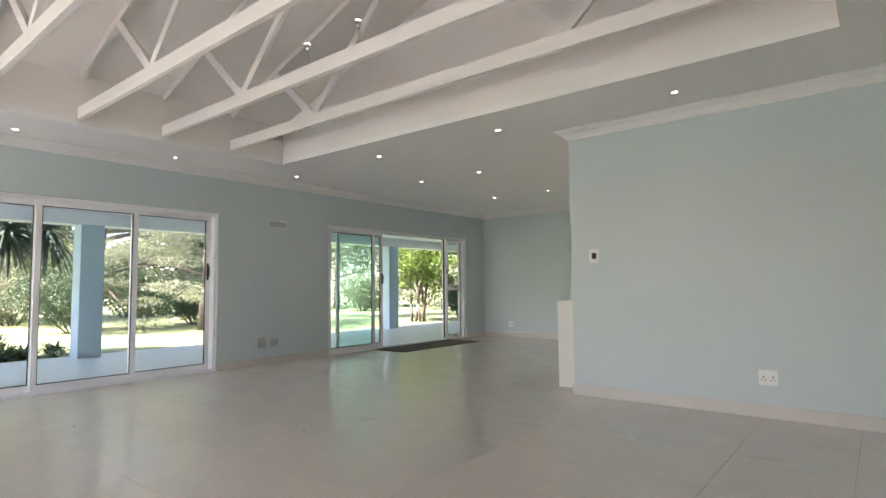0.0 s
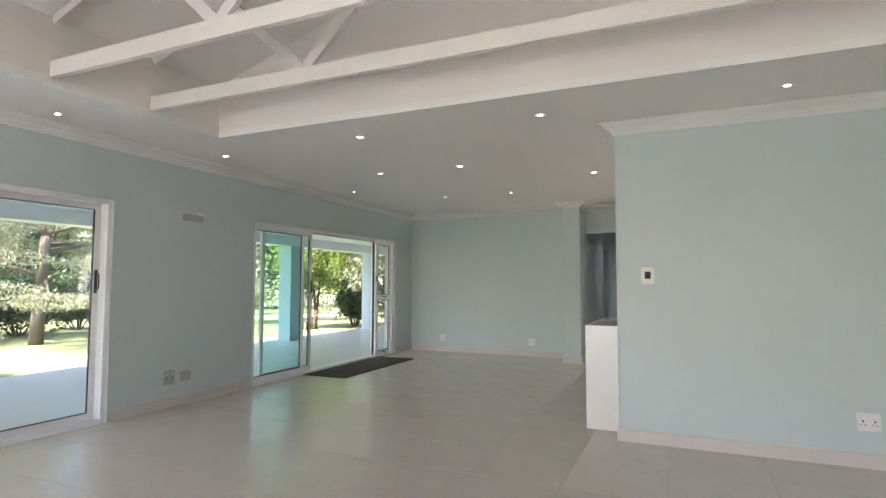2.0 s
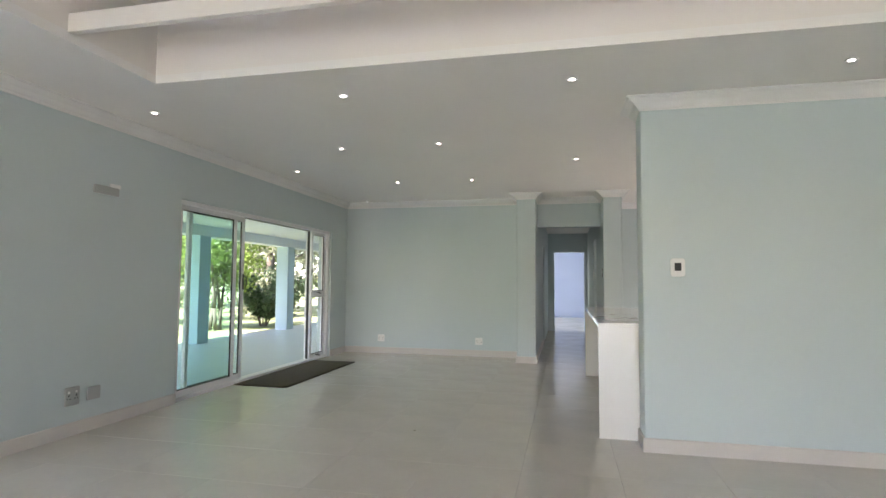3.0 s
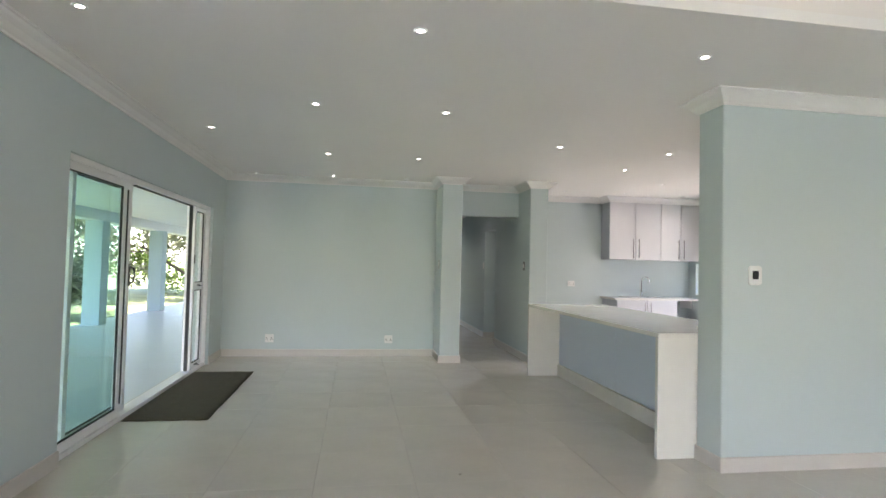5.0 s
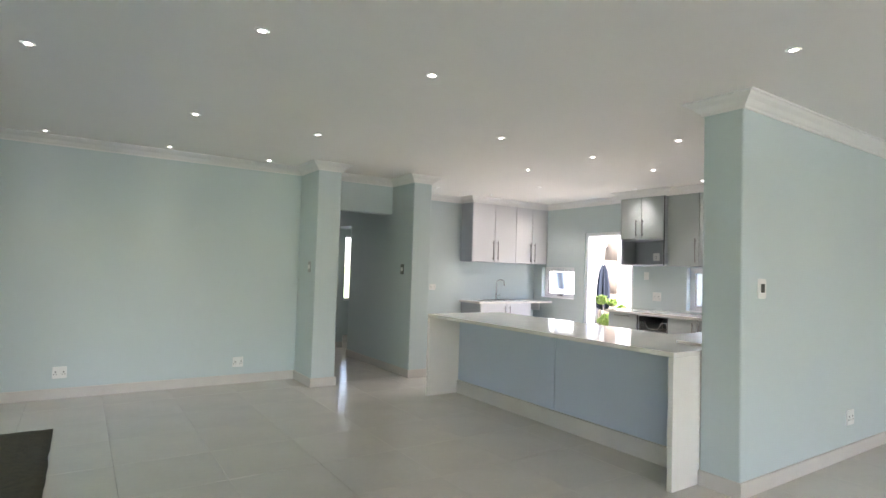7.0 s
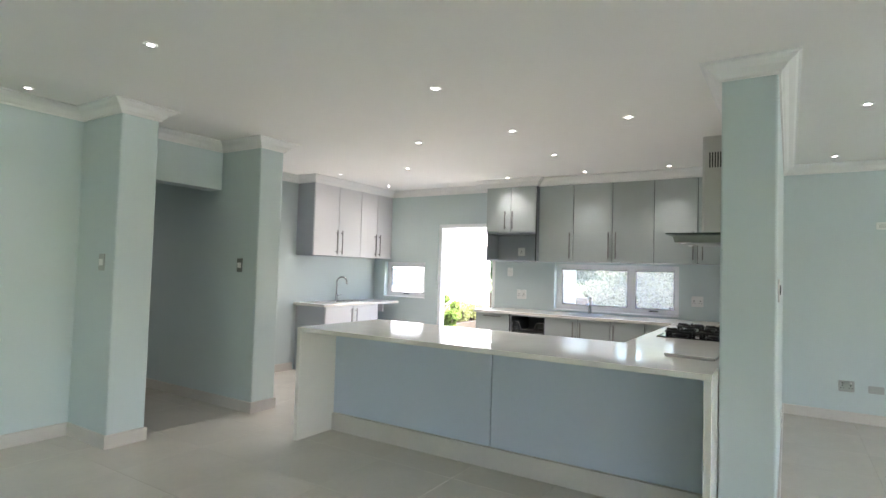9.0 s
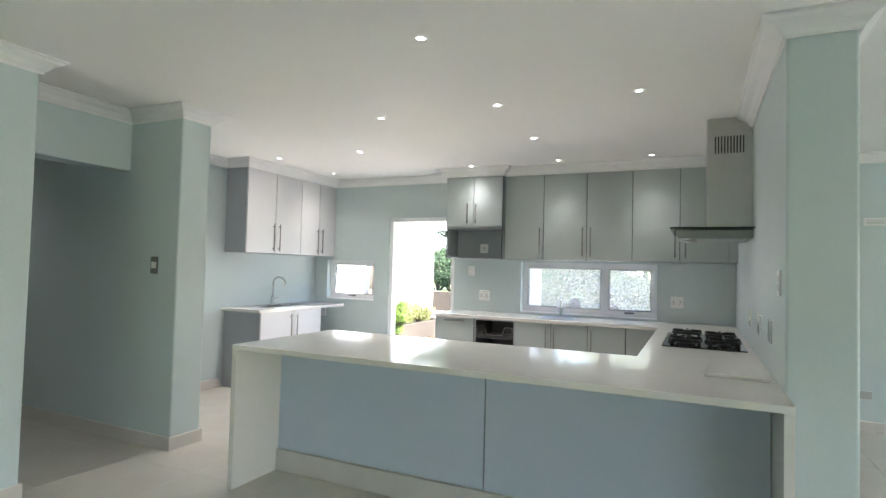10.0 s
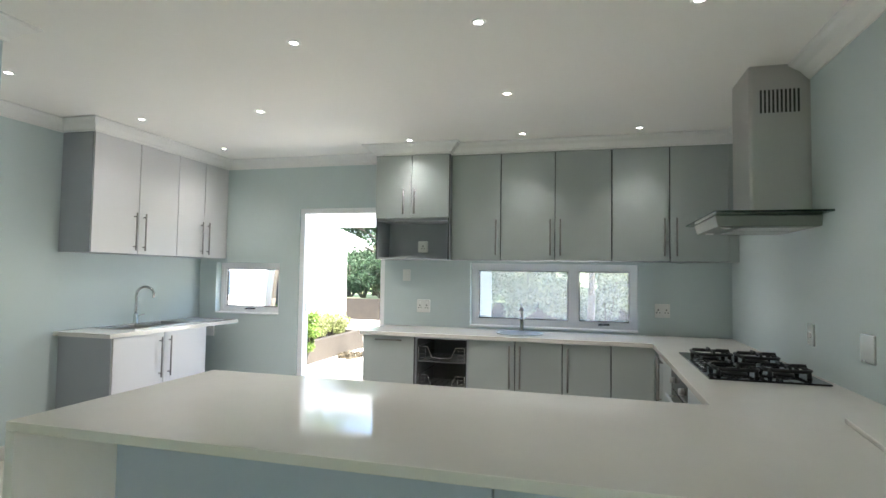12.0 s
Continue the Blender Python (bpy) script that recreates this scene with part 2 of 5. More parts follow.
def sweep(bm, path, profile, closed=False):
    """Runs a profile of (inward, z) pairs along a plan path that keeps the room on its left."""
    pts = [Vector((*p, 0)) for p in path]
    n, rings = len(pts), []
    for i, p in enumerate(pts):
        a = pts[i - 1] if (closed or i) else None
        b = pts[(i + 1) % n] if (closed or i < n - 1) else None
        da = (p - a).normalized() if a is not None else (b - p).normalized()
        db = (b - p).normalized() if b is not None else da
        na, nb = Vector((-da.y, da.x, 0)), Vector((-db.y, db.x, 0))
        m = (na + nb) / (1 + na.dot(nb))
        rings.append([bm.verts.new(p + m * d + Vector((0, 0, z))) for d, z in profile])
    k = len(profile)
    for i in range(n if closed else n - 1):
        r, s = rings[i], rings[(i + 1) % n]
        for j in range(k):
            bm.faces.new((r[j], s[j], s[(j + 1) % k], r[(j + 1) % k]))
    if not closed:
        bm.faces.new(rings[0][::-1]), bm.faces.new(rings[-1])
    return bm


# ---- the shell ----
H = 2.70
WX, EX, SY, NY = -5.85, 2.20, -3.4, 11.10       # inner faces: garden wall, kitchen wall, behind, far wall
KY = 11.93                                       # sink wall
PY0, PY1, PX = 6.135, 6.42, -1.35                 # partition between lounge and kitchen
OX0, OX1, OY = -4.85, 1.01, 5.08                 # ceiling well
RIDGE, WELL0 = -1.92, -3.0
D1, D2 = (0.78, 4.77), (6.66, 10.42)             # sliding doors
DH = 2.12

# garden wall with two wide openings
solid("wall_west", boxes((WX - 0.23, WX, SY - 0.2, D1[0], 0, H + 0.3), (WX - 0.23, WX, D1[1], D2[0], 0, H + 0.3), (WX - 0.23, WX, D2[1], 17.9, 0, H + 0.3), (WX - 0.23, WX, 22.5, 23.0, 0, H + 0.3), (WX - 0.23, WX, 17.9, 22.5, 2.35, H + 0.3),
                         (WX - 0.23, WX, *D1, DH, H + 0.3), (WX - 0.23, WX, *D2, DH, H + 0.3)), PAINT, "pale duck-egg painted wall with sliding door openings")
# far wall, with the passage between two short wing walls
PA0, PA1, PFY = -2.39, -1.35, 10.495
solid("wall_north", pier(boxes((WX, -2.69, NY, NY + 0.2, 0, H + 0.3), (PA0, PA1, NY, NY + 0.2, 2.215, H + 0.3)), -2.69, PA0, PFY, NY + 0.2, 0, H + 0.3, ((-2.69, PFY), (PA0, PFY))), PAINT, "pale duck-egg far wall with passage opening")
solid("wall_passage_east", pier(boxes((PA1, -1.07, 13.35, 19.0, 0, H + 0.3), (PA1, -1.07, 12.5, 13.35, 2.12, H + 0.3)), PA1, -1.07, PFY, 12.5, 0, H + 0.3, ((PA1, PFY), (-1.07, PFY))), PAINT, "pale duck-egg passage side wall")
solid("wall_sink", boxes((-1.07, EX, KY, KY + 0.2, 0, H + 0.3)), PAINT, "pale duck-egg kitchen wall behind the sink unit")
# kitchen and lounge outer wall
W1, W2, KD = (7.20, 8.775, 0.955, 1.575), (10.91, 11.715, 0.99, 1.555), (9.68, 10.68, 2.15)
solid("wall_east", boxes((EX, EX + 0.23, SY - 0.2, W1[0], 0, H + 0.3), (EX, EX + 0.23, W1[1], KD[0], 0, H + 0.3), (EX, EX + 0.23, KD[1], W2[0], 0, H + 0.3),
                         (EX, EX + 0.23, W2[1], KY + 0.2, 0, H + 0.3), (EX, EX + 0.23, *W1[:2], 0, W1[2]), (EX, EX + 0.23, *W1[:2], W1[3], H + 0.3),
                         (EX, EX + 0.23, KD[0], KD[1], KD[2], H + 0.3), (EX, EX + 0.23, *W2[:2], 0, W2[2]), (EX, EX + 0.23, *W2[:2], W2[3], H + 0.3)),
      PAINT, "pale duck-egg kitchen wall with back door and windows")
solid("wall_partition", pier(bmesh.new(), PX, EX, PY0, PY1, 0, H + 0.3, ((PX, PY0), (PX, PY1))), PAINT, "pale duck-egg partition wall between lounge and kitchen")
S1 = (-4.9, -0.1, 2.3)                            # wide glazed opening behind the walker
solid("wall_south", boxes((WX, S1[0], SY - 0.2, SY, 0, H + 0.3), (S1[1], EX, SY - 0.2, SY, 0, H + 0.3), (S1[0], S1[1], SY - 0.2, SY, S1[2], H + 0.3)), PAINT, "plain pale wall with a wide glazed opening")
# passage beyond the opening, and the room at its end
solid("wall_passage_west", boxes((PA0 - 0.2, PA0, NY + 0.2, 13.4, 0, 2.6), (PA0 - 0.2, PA0, 14.2, 16.7, 0, 2.6), (PA0 - 0.2, PA0, 13.4, 14.2, 2.05, 2.6), (PA0 - 0.35, PA0 - 0.2, 13.2, 14.4, 0, 2.6)), PAINT, "pale passage wall with a doorway recess")
solid("wall_passage_end", boxes((WX, -2.22, 16.7, 16.9, 0, 2.6), (-1.44, PA1, 16.7, 16.9, 0, 2.6), (-2.22, -1.44, 16.7, 16.9, 2.1, 2.6)), PAINT, "pale end wall of the passage with a doorway")
# sky's blue cast is put into this colour; unseen east and north openings added
solid("wall_end_room", boxes((WX, -5.2, 22.8, 23.0, 0, 2.6), (-2.4, 0.0, 22.8, 23.0, 0, 2.6), (-5.2, -2.4, 22.8, 23.0, 2.3, 2.6), (-0.2, 0.0, 19.0, 19.3, 0, 2.6), (-0.2, 0.0, 22.5, 22.8, 0, 2.6), (-0.2, 0.0, 19.3, 22.5, 2.35, 2.6)), surface("skylit_periwinkle_wall", (0.44, 0.52, 0.70), 0.5, var=0.03, scale=1.2, fine=260, bump=0.03), "wall of the room past the passage, sky-blue cast in its colour")
glow_in = new("daylight_end_room", bpy.data.lights.new("daylight_end_room", "AREA"))
glow_in.data.shape, glow_in.data.size, glow_in.data.size_y, glow_in.data.energy, glow_in.data.color = "RECTANGLE", 4.5, 2.25, 22.0, (0.90, 0.95, 1.0)
glow_in.matrix_world = look((WX - 0.1, 20.2, 1.2), (0, 20.2, 1.2))
solid("ceiling_passage", boxes((WX, PA1, NY + 0.2, 22.8, 2.6, 2.7), (PA1, 0.0, 19.0, 22.8, 2.6, 2.7)), CEIL, "white passage ceiling")

# side room off the passage, lit by its own window
R1 = (-0.95, 0.75, 0.72, 2.12)
solid("wall_side_room", boxes((-1.07, R1[0], 15.0, 15.2, 0, 2.6), (R1[1], EX, 15.0, 15.2, 0, 2.6), (R1[0], R1[1], 15.0, 15.2, 0, R1[2]), (R1[0], R1[1], 15.0, 15.2, R1[3], 2.6), (EX, EX + 0.2, KY + 0.2, 15.2, 0, 2.6)), PAINT, "pale walls of the side room with a window")
solid("ceiling_side_room", boxes((-1.07, EX, KY + 0.2, 15.0, 2.6, 2.7)), CEIL, "white side room ceiling")

# flat ceiling round the well
solid("ceiling", boxes((WX, OX0, SY, OY, H, H + 0.06), (OX1, EX, SY, OY, H, H + 0.06), (OX0, OX1, SY, WELL0, H, H + 0.06), (WX, EX, OY, KY, H, H + 0.06)), CEIL, "white flat ceiling with recessed downlights")
# the well: upright sides, gable and sloping boards
SLOPE, EAVE = 0.34, 3.19
APEX = EAVE + (RIDGE - OX0) * SLOPE
solid("ceiling_well_west", boxes((OX0 - 0.05, OX0, WELL0, OY, H + 0.06, EAVE)), VAULT, "white upright side of the ceiling well")
solid("ceiling_well_east", boxes((OX1, OX1 + 0.05, WELL0, OY, H + 0.06, EAVE)), VAULT, "white upright side of the ceiling well")
for name, y0, y1 in (("ceiling_gable_north", OY, OY + 0.05), ("ceiling_gable_south", WELL0 - 0.05, WELL0)):
    bm = bmesh.new()
    a = [bm.verts.new((x, y0, z)) for x, z in ((OX0, H + 0.06), (OX1, H + 0.06), (OX1, EAVE), (RIDGE, APEX), (OX0, EAVE))]
    b = [bm.verts.new((v.co.x, y1, v.co.z)) for v in a]
    bm.faces.new(a), bm.faces.new(b[::-1])
    for i in range(5):
        bm.faces.new((a[i], b[i], b[(i + 1) % 5], a[(i + 1) % 5]))
    solid(name, bm, VAULT, "white gable end of the ceiling well")
for name, xa, xb in (("ceiling_slope_west", OX0 - 0.05, RIDGE), ("ceiling_slope_east", OX1 + 0.05, RIDGE)):
    bm = bmesh.new()
    za = EAVE - 0.05 * SLOPE
    v = [bm.verts.new(p) for p in ((xa, WELL0 - 0.05, za), (xb, WELL0 - 0.05, APEX), (xb, OY + 0.05, APEX), (xa, OY + 0.05, za))]
    w = [bm.verts.new(p.co + Vector((0, 0, 0.05))) for p in v]
    bm.faces.new(v), bm.faces.new(w[::-1])
    for i in range(4):
        bm.faces.new((v[i], w[i], w[(i + 1) % 4], v[(i + 1) % 4]))
    solid(name, bm, VAULT, "white sloping ceiling under the roof")

# cornice and skirting
COVE = [(-0.002, -0.098), (0.012, -0.098), (0.016, -0.084), (0.03, -0.072), (0.05, -0.047), (0.082, -0.029), (0.095, -0.015), (0.11, -0.012), (0.11, 0.0), (-0.002, 0.0)]
COVE = [(d, H + z + 0.001) for d, z in COVE]
UX, VX, UY0, UM, UY1 = 1.83, 1.93, 6.50, 8.91, 9.65   # wall units: the niche unit stands proud of the rest
SUY, SUX = 11.59, 0.46
loop = [(WX, SY), (EX, SY), (EX, PY0), (PX, PY0), (PX, PY1), (VX, PY1), (VX, UM), (UX, UM), (UX, UY1), (EX, UY1), (EX, SUY), (SUX, SUY), (SUX, KY), (-1.07, KY),
        (-1.07, PFY), (PA1, PFY), (PA1, NY), (PA0, NY), (PA0, PFY), (-2.69, PFY), (-2.69, NY), (WX, NY)]
solid("cornice", sweep(bmesh.new(), loop, COVE, True), CORNICE, "white moulded plaster cornice")
SK = [(-0.002, 0.0), (0.014, 0.0), (0.014, 0.098), (0.010, 0.104), (-0.002, 0.104)]
bm = bmesh.new()
for path in ([(S1[1], SY), (EX, SY), (EX, PY0), (PX, PY0), (PX, PY1)], [(WX, D1[0]), (WX, SY), (S1[0], SY)], [(WX, D2[0]), (WX, D1[1])], [(PA0, 13.4), (PA0, PFY), (-2.69, PFY), (-2.69, NY), (WX, NY), (WX, D2[1])],
             [(SUX, KY), (-1.07, KY), (-1.07, PFY), (PA1, PFY), (PA1, 12.5), (-1.07, 12.5)], [(-1.07, 13.35), (PA1, 13.35), (PA1, 16.68)], [(EX, 10.7), (EX, KY), (1.6, KY)]):
    sweep(bm, path, SK)
solid("skirting", bm, SKIRT, "cream tile skirting along the walls")

# bed of the floor
solid("floor", boxes((WX - 0.23, EX + 0.23, SY, 22.0, -0.12, -0.006)), GROUT, "floor bed with grey grout joints")

# ---- outside ----
bm = bmesh.new()
bm.faces.new([bm.verts.new(p) for p in ((-900, -900, -0.14), (900, -900, -0.14), (900, 900, -0.14), (-900, 900, -0.14))])
solid("ground", bm, LAWN, "mown garden lawn reaching the horizon")
solid("pavement_patio", boxes((-9.75, WX - 0.23, -4.0, 24.6, -0.13, -0.03), (WX - 0.23, EX, -7.5, SY - 0.2, -0.13, -0.03)), PATIO, "pale tiled veranda floor")
solid("ceiling_veranda", boxes((-10.1, WX - 0.23, -4.0, 24.6, 2.42, 2.48)), SKYBLUE, "pale veranda ceiling with a blue cast")
solid("beam_veranda", boxes((-9.62, -9.27, -4.0, 24.6, 2.2, 2.42)), SKYBLUE, "pale blue painted veranda beam")
for y in (-2.9, 0.75, 4.4, 8.05, 11.72, 15.38, 19.04, 22.7):
    solid("column_veranda", boxes((-9.6, -9.25, y - 0.18, y + 0.18, -0.03, 2.2), bevel=0.01), BLUEWALL, "square blue-grey veranda column", group="veranda columns")
# roof over the house, so that light comes only through the openings
bm = bmesh.new()
for xa, za, xb, zb, ya, yb in ((-10.5, 2.6, RIDGE, 5.2, SY - 0.7, 24.7), (3.0, 2.85, RIDGE, 5.2, SY - 0.7, 24.7)):
    v = [bm.verts.new(p) for p in ((xa, ya, za), (xb, ya, zb), (xb, yb, zb), (xa, yb, za))]
    w = [bm.verts.new(p.co + Vector((0, 0, 0.08))) for p in v]
    bm.faces.new(v), bm.faces.new(w[::-1])
    for i in range(4):
        bm.faces.new((v[i], w[i], w[(i + 1) % 4], v[(i + 1) % 4]))
for y in (SY - 0.65, 24.65):
    v = [bm.verts.new(p) for p in ((-10.5, y, 2.55), (3.0, y, 2.55), (3.0, y, 2.9), (RIDGE, y, 5.25), (-10.5, y, 2.65))]
    bm.faces.new(v)
solid("roof", bm, ROOF, "dark pitched house roof")
solid("pavement_yard", boxes((EX + 0.23, 13.5, -2.0, 20.0, -0.14, -0.06)), PAVE, "sandy yard paving with dappled shade in its tone")


# ---- glazed doors and windows ----
def leaf(parent, plane, y0, y1, z0, z1, stile=0.055, depth=0.035, tint=None, horizontal="x"):
    """A glazed leaf in the plane x = plane: frame, black seal and pane."""
    tint = tint or GLASS
    d = depth / 2
    bm = boxes((plane - d, plane + d, y0, y0 + stile, z0, z1), (plane - d, plane + d, y1 - stile, y1, z0, z1),
               (plane - d, plane + d, y0 + stile, y1 - stile, z0, z0 + stile * 1.2), (plane - d, plane + d, y0 + stile, y1 - stile, z1 - stile, z1))
    sash = part("sash", bm, ALU, parent)
    s, a, b, c, e = 0.008, y0 + stile, y1 - stile, z0 + stile * 1.2, z1 - stile
    q = 0.009
    bm = boxes((plane - q, plane + q, a, a + s, c, e), (plane - q, plane + q, b - s, b, c, e), (plane - q, plane + q, a + s, b - s, c, c + s), (plane - q, plane + q, a + s, b - s, e - s, e))
    part("seal", bm, SEAL, sash, "black rubber glazing seal")
    pane = part("pane", boxes((plane - 0.003, plane + 0.003, a + s, b - s, c + s, e - s)), tint, sash, "clear glass pane")
    return sash


def lock_handle(parent, plane, y, z, h=0.16):
    bm = boxes((plane, plane + 0.012, y - 0.014, y + 0.014, z - h / 2, z + h / 2), bevel=0.004)
    pipe(bm, [(plane + 0.01, y, z - h * 0.38), (plane + 0.045, y, z - h * 0.3), (plane + 0.05, y, z), (plane + 0.045, y, z + h * 0.3), (plane + 0.01, y, z + h * 0.38)], 0.007)
    return part("door_handle", bm, BLACK, parent, "black pull handle")


def outer_frame(parent, x0, x1, y0, y1, z1, w=0.045, sill=0.035):
    bm = boxes((x0, x1, y0, y0 + w, 0, z1), (x0, x1, y1 - w, y1, 0, z1), (x0, x1, y0 + w, y1 - w, z1 - w, z1), (x0, x1, y0 + w, y1 - w, 0.0, sill))
    return part("door_frame", bm, ALU, parent, "white aluminium frame")


def sliding_door_wide():
    d = tagged(thing("door_1", "white aluminium sliding door with clear panes", "door"), kind="structure")
    outer_frame(d, -5.99, -5.87, *D1, DH)
    for k, (a, b) in enumerate(((3.73, 4.725), (2.75, 3.785), (1.75, 2.80), (0.825, 1.80))):
        leaf(d, -5.905 if k % 2 else -5.955, a - 0.02, b - 0.02, 0.036, DH - 0.046)
    lock_handle(d, -5.937, 4.67, 1.33, 0.22)


def sliding_door_open():
    d = tagged(thing("door_2", "white aluminium sliding door standing open on the veranda", "door"), kind="structure")
    outer_frame(d, -6.01, -5.885, *D2, DH)
    leaf(d, -5.925, 6.705, 7.755, 0.036, DH - 0.046, tint=GREEN_GLASS)
    leaf(d, -5.975, 6.93, 8.0, 0.036, DH - 0.046, tint=GREEN_GLASS)
    lock_handle(d, -5.957, 7.98, 1.25, 0.2)
    post = part("mullion", boxes((-6.0, -5.9, 9.78, 9.84, 0.036, DH - 0.046)), ALU, d)
    part("brush_seal", boxes((-5.97, -5.93, 9.772, 9.78, 0.036, DH - 0.046)), SEAL, post, "black brush seal")
    part("brush_seal", boxes((-5.97, -5.93, 8.0, 9.772, DH - 0.053, DH - 0.045)), SEAL, d, "black brush seal")
    part("brush_seal", boxes((-5.985, -5.965, 8.0, 8.007, 0.036, DH - 0.046)), SEAL, d, "black brush seal")
    part("latch_plate", boxes((-5.905, -5.896, 9.795, 9.825, 1.36, 1.46), bevel=0.002), BLACK, post)
    leaf(d, -5.95, 9.84, 10.375, 1.06, DH - 0.046, stile=0.045)
    leaf(d, -5.95, 9.84, 10.375, 0.036, 1.06, stile=0.045)
    for z in (1.075, 0.06):
        bm = boxes((-5.932, -5.915, 10.06, 10.16, z, z + 0.014), bevel=0.003)
        rod(bm, (-5.92, 10.11, z), (-5.885, 10.14, z - 0.006), 0.006)
        part("stay_catch", bm, BLACK, d, "black window catch")


def window(name, label, y0, y1, z0, z1, parts, tint):
    w = tagged(thing(name, label, "window"), kind="structure")
    f = 0.04
    x0, x1 = EX + 0.09, EX + 0.15
    part("window_frame", boxes((x0, x1, y0, y0 + f, z0, z1), (x0, x1, y1 - f, y1, z0, z1), (x0, x1, y0 + f, y1 - f, z0, z0 + f), (x0, x1, y0 + f, y1 - f, z1 - f, z1)), ALU, w)
    for (a0, b0, c0), (a1, b1, c1) in zip(parts, parts[1:]):
        part("mullion", boxes((x0, x1, b1, a0, z0 + f, z1 - f)), ALU, w)
    for a, b, catch in parts:
        leaf(w, EX + 0.115, a, b, z0 + f, z1 - f, stile=0.03, depth=0.04, tint=tint)
        if catch:
            m = (a + b) / 2
            bm = boxes((EX + 0.075, EX + 0.095, m - 0.05, m + 0.05, z0 + f + 0.006, z0 + f + 0.022), bevel=0.003)
            rod(bm, (EX + 0.08, m, z0 + f + 0.014), (EX + 0.045, m + 0.05, z0 + f + 0.01), 0.006)
            part("stay_catch", bm, BLACK, w, "black window catch")
    part("window_sill", boxes((EX - 0.012, EX + 0.09, y0, y1, z0 - 0.002, z0 + 0.012), bevel=0.003), ALU, w, "white sill")
    return w


def back_door_frame():
    d = tagged(thing("door_3", "white back door frame standing open to the yard", "door frame"), kind="structure")
    y0, y1, z1 = KD
    part("door_frame", boxes((EX + 0.02, EX + 0.13, y0, y0 + 0.055, 0, z1), (EX + 0.02, EX + 0.13, y1 - 0.055, y1, 0, z1), (EX + 0.02, EX + 0.13, y0 + 0.055, y1 - 0.055, z1 - 0.055, z1)), ALU, d)
    part("threshold", boxes((EX + 0.0, EX + 0.23, y0 + 0.055, y1 - 0.055, -0.006, 0.012), bevel=0.004), ALU, d)
    part("strike_plate", boxes((EX + 0.07, EX + 0.1, y1 - 0.062, y1 - 0.052, 1.03, 1.12)), STEEL, d)


sliding_door_wide()
sliding_door_open()
back_door_frame()
window("window_1", "white framed kitchen window with two panes", *W1, ((7.80, 8.735, False), (7.24, 7.76, True)), HAZED)
side = tagged(thing("window_3", "white framed side room window full of daylight", "window"), kind="structure")
part("window_frame", boxes((R1[0], R1[0] + 0.05, 15.06, 15.12, R1[2], R1[3]), (R1[1] - 0.05, R1[1], 15.06, 15.12, R1[2], R1[3]), (R1[0] + 0.05, R1[1] - 0.05, 15.06, 15.12, R1[2], R1[2] + 0.05), (R1[0] + 0.05, R1[1] - 0.05, 15.06, 15.12, R1[3] - 0.05, R1[3]), (-0.13, -0.08, 15.06, 15.12, R1[2] + 0.05, R1[3] - 0.05)), ALU, side)
for a, b in ((R1[0] + 0.05, -0.13), (-0.08, R1[1] - 0.05)):
    part("pane", boxes((a, b, 15.087, 15.093, R1[2] + 0.05, R1[3] - 0.05)), GLASS, side)
day = new("daylight_side_window", bpy.data.lights.new("daylight_side_window", "AREA"))
day.data.shape, day.data.size, day.data.size_y, day.data.energy, day.data.color = "RECTANGLE", R1[1] - R1[0], R1[3] - R1[2], 0.8, (1.0, 0.99, 0.92)
day.matrix_world = look(((R1[0] + R1[1]) / 2, 15.19, (R1[2] + R1[3]) / 2), ((R1[0] + R1[1]) / 2, 10.0, (R1[2] + R1[3]) / 2))
window("window_2", "small white framed window beside the back door", *W2, ((10.95, 11.675, True),), GLASS)


# ---- roof trusses ----
def truss(y):
    t = thing("roof_truss", "white painted timber roof truss under the vault", "truss", (0, y, 0), "roof trusses")
    h = 0.022
    part("bottom_chord", boxes((OX0 + 0.002, OX1 - 0.002, -h, h, 2.752, 2.868), bevel=0.004), BEAM, t)
    bot = lambda x: EAVE - 0.06 + (RIDGE - OX0 - abs(x - RIDGE)) * SLOPE

    def web(name, x0, z0, x1, z1, w, inset):
        a, b = Vector((x0, 0, z0)), Vector((x1, 0, z1))
        d = (b - a).normalized()
        n = Vector((-d.z, 0, d.x)) * (w / 2)
        bm = bmesh.new()
        q = h - inset
        v = [bm.verts.new(p + Vector((0, s, 0))) for s in (-q, q) for p in (a - n, b - n, b + n, a + n)]
        for f in ((3, 2, 1, 0), (4, 5, 6, 7), (0, 1, 5, 4), (1, 2, 6, 5), (2, 3, 7, 6), (3, 0, 4, 7)):
            bm.faces.new([v[i] for i in f])
        part(name, bm, BEAM, t)
    for s in (-1, 1):
        e = RIDGE + s * (RIDGE - OX0 - 0.002)
        web("rafter", e, bot(e) + 0.055, RIDGE, bot(RIDGE) + 0.055, 0.11, 0.002)
        n1, top = RIDGE + s * 1.38, RIDGE + s * 2.05
        web("web", n1, 2.845, top, bot(top) + 0.02, 0.075, 0.0045 + 0.001 * s)
        web("web", n1, 2.845, RIDGE + s * 0.05, bot(RIDGE), 0.075, 0.0075 + 0.001 * s)
    return t


for k in range(10):
    truss(4.37 - 0.793 * k)


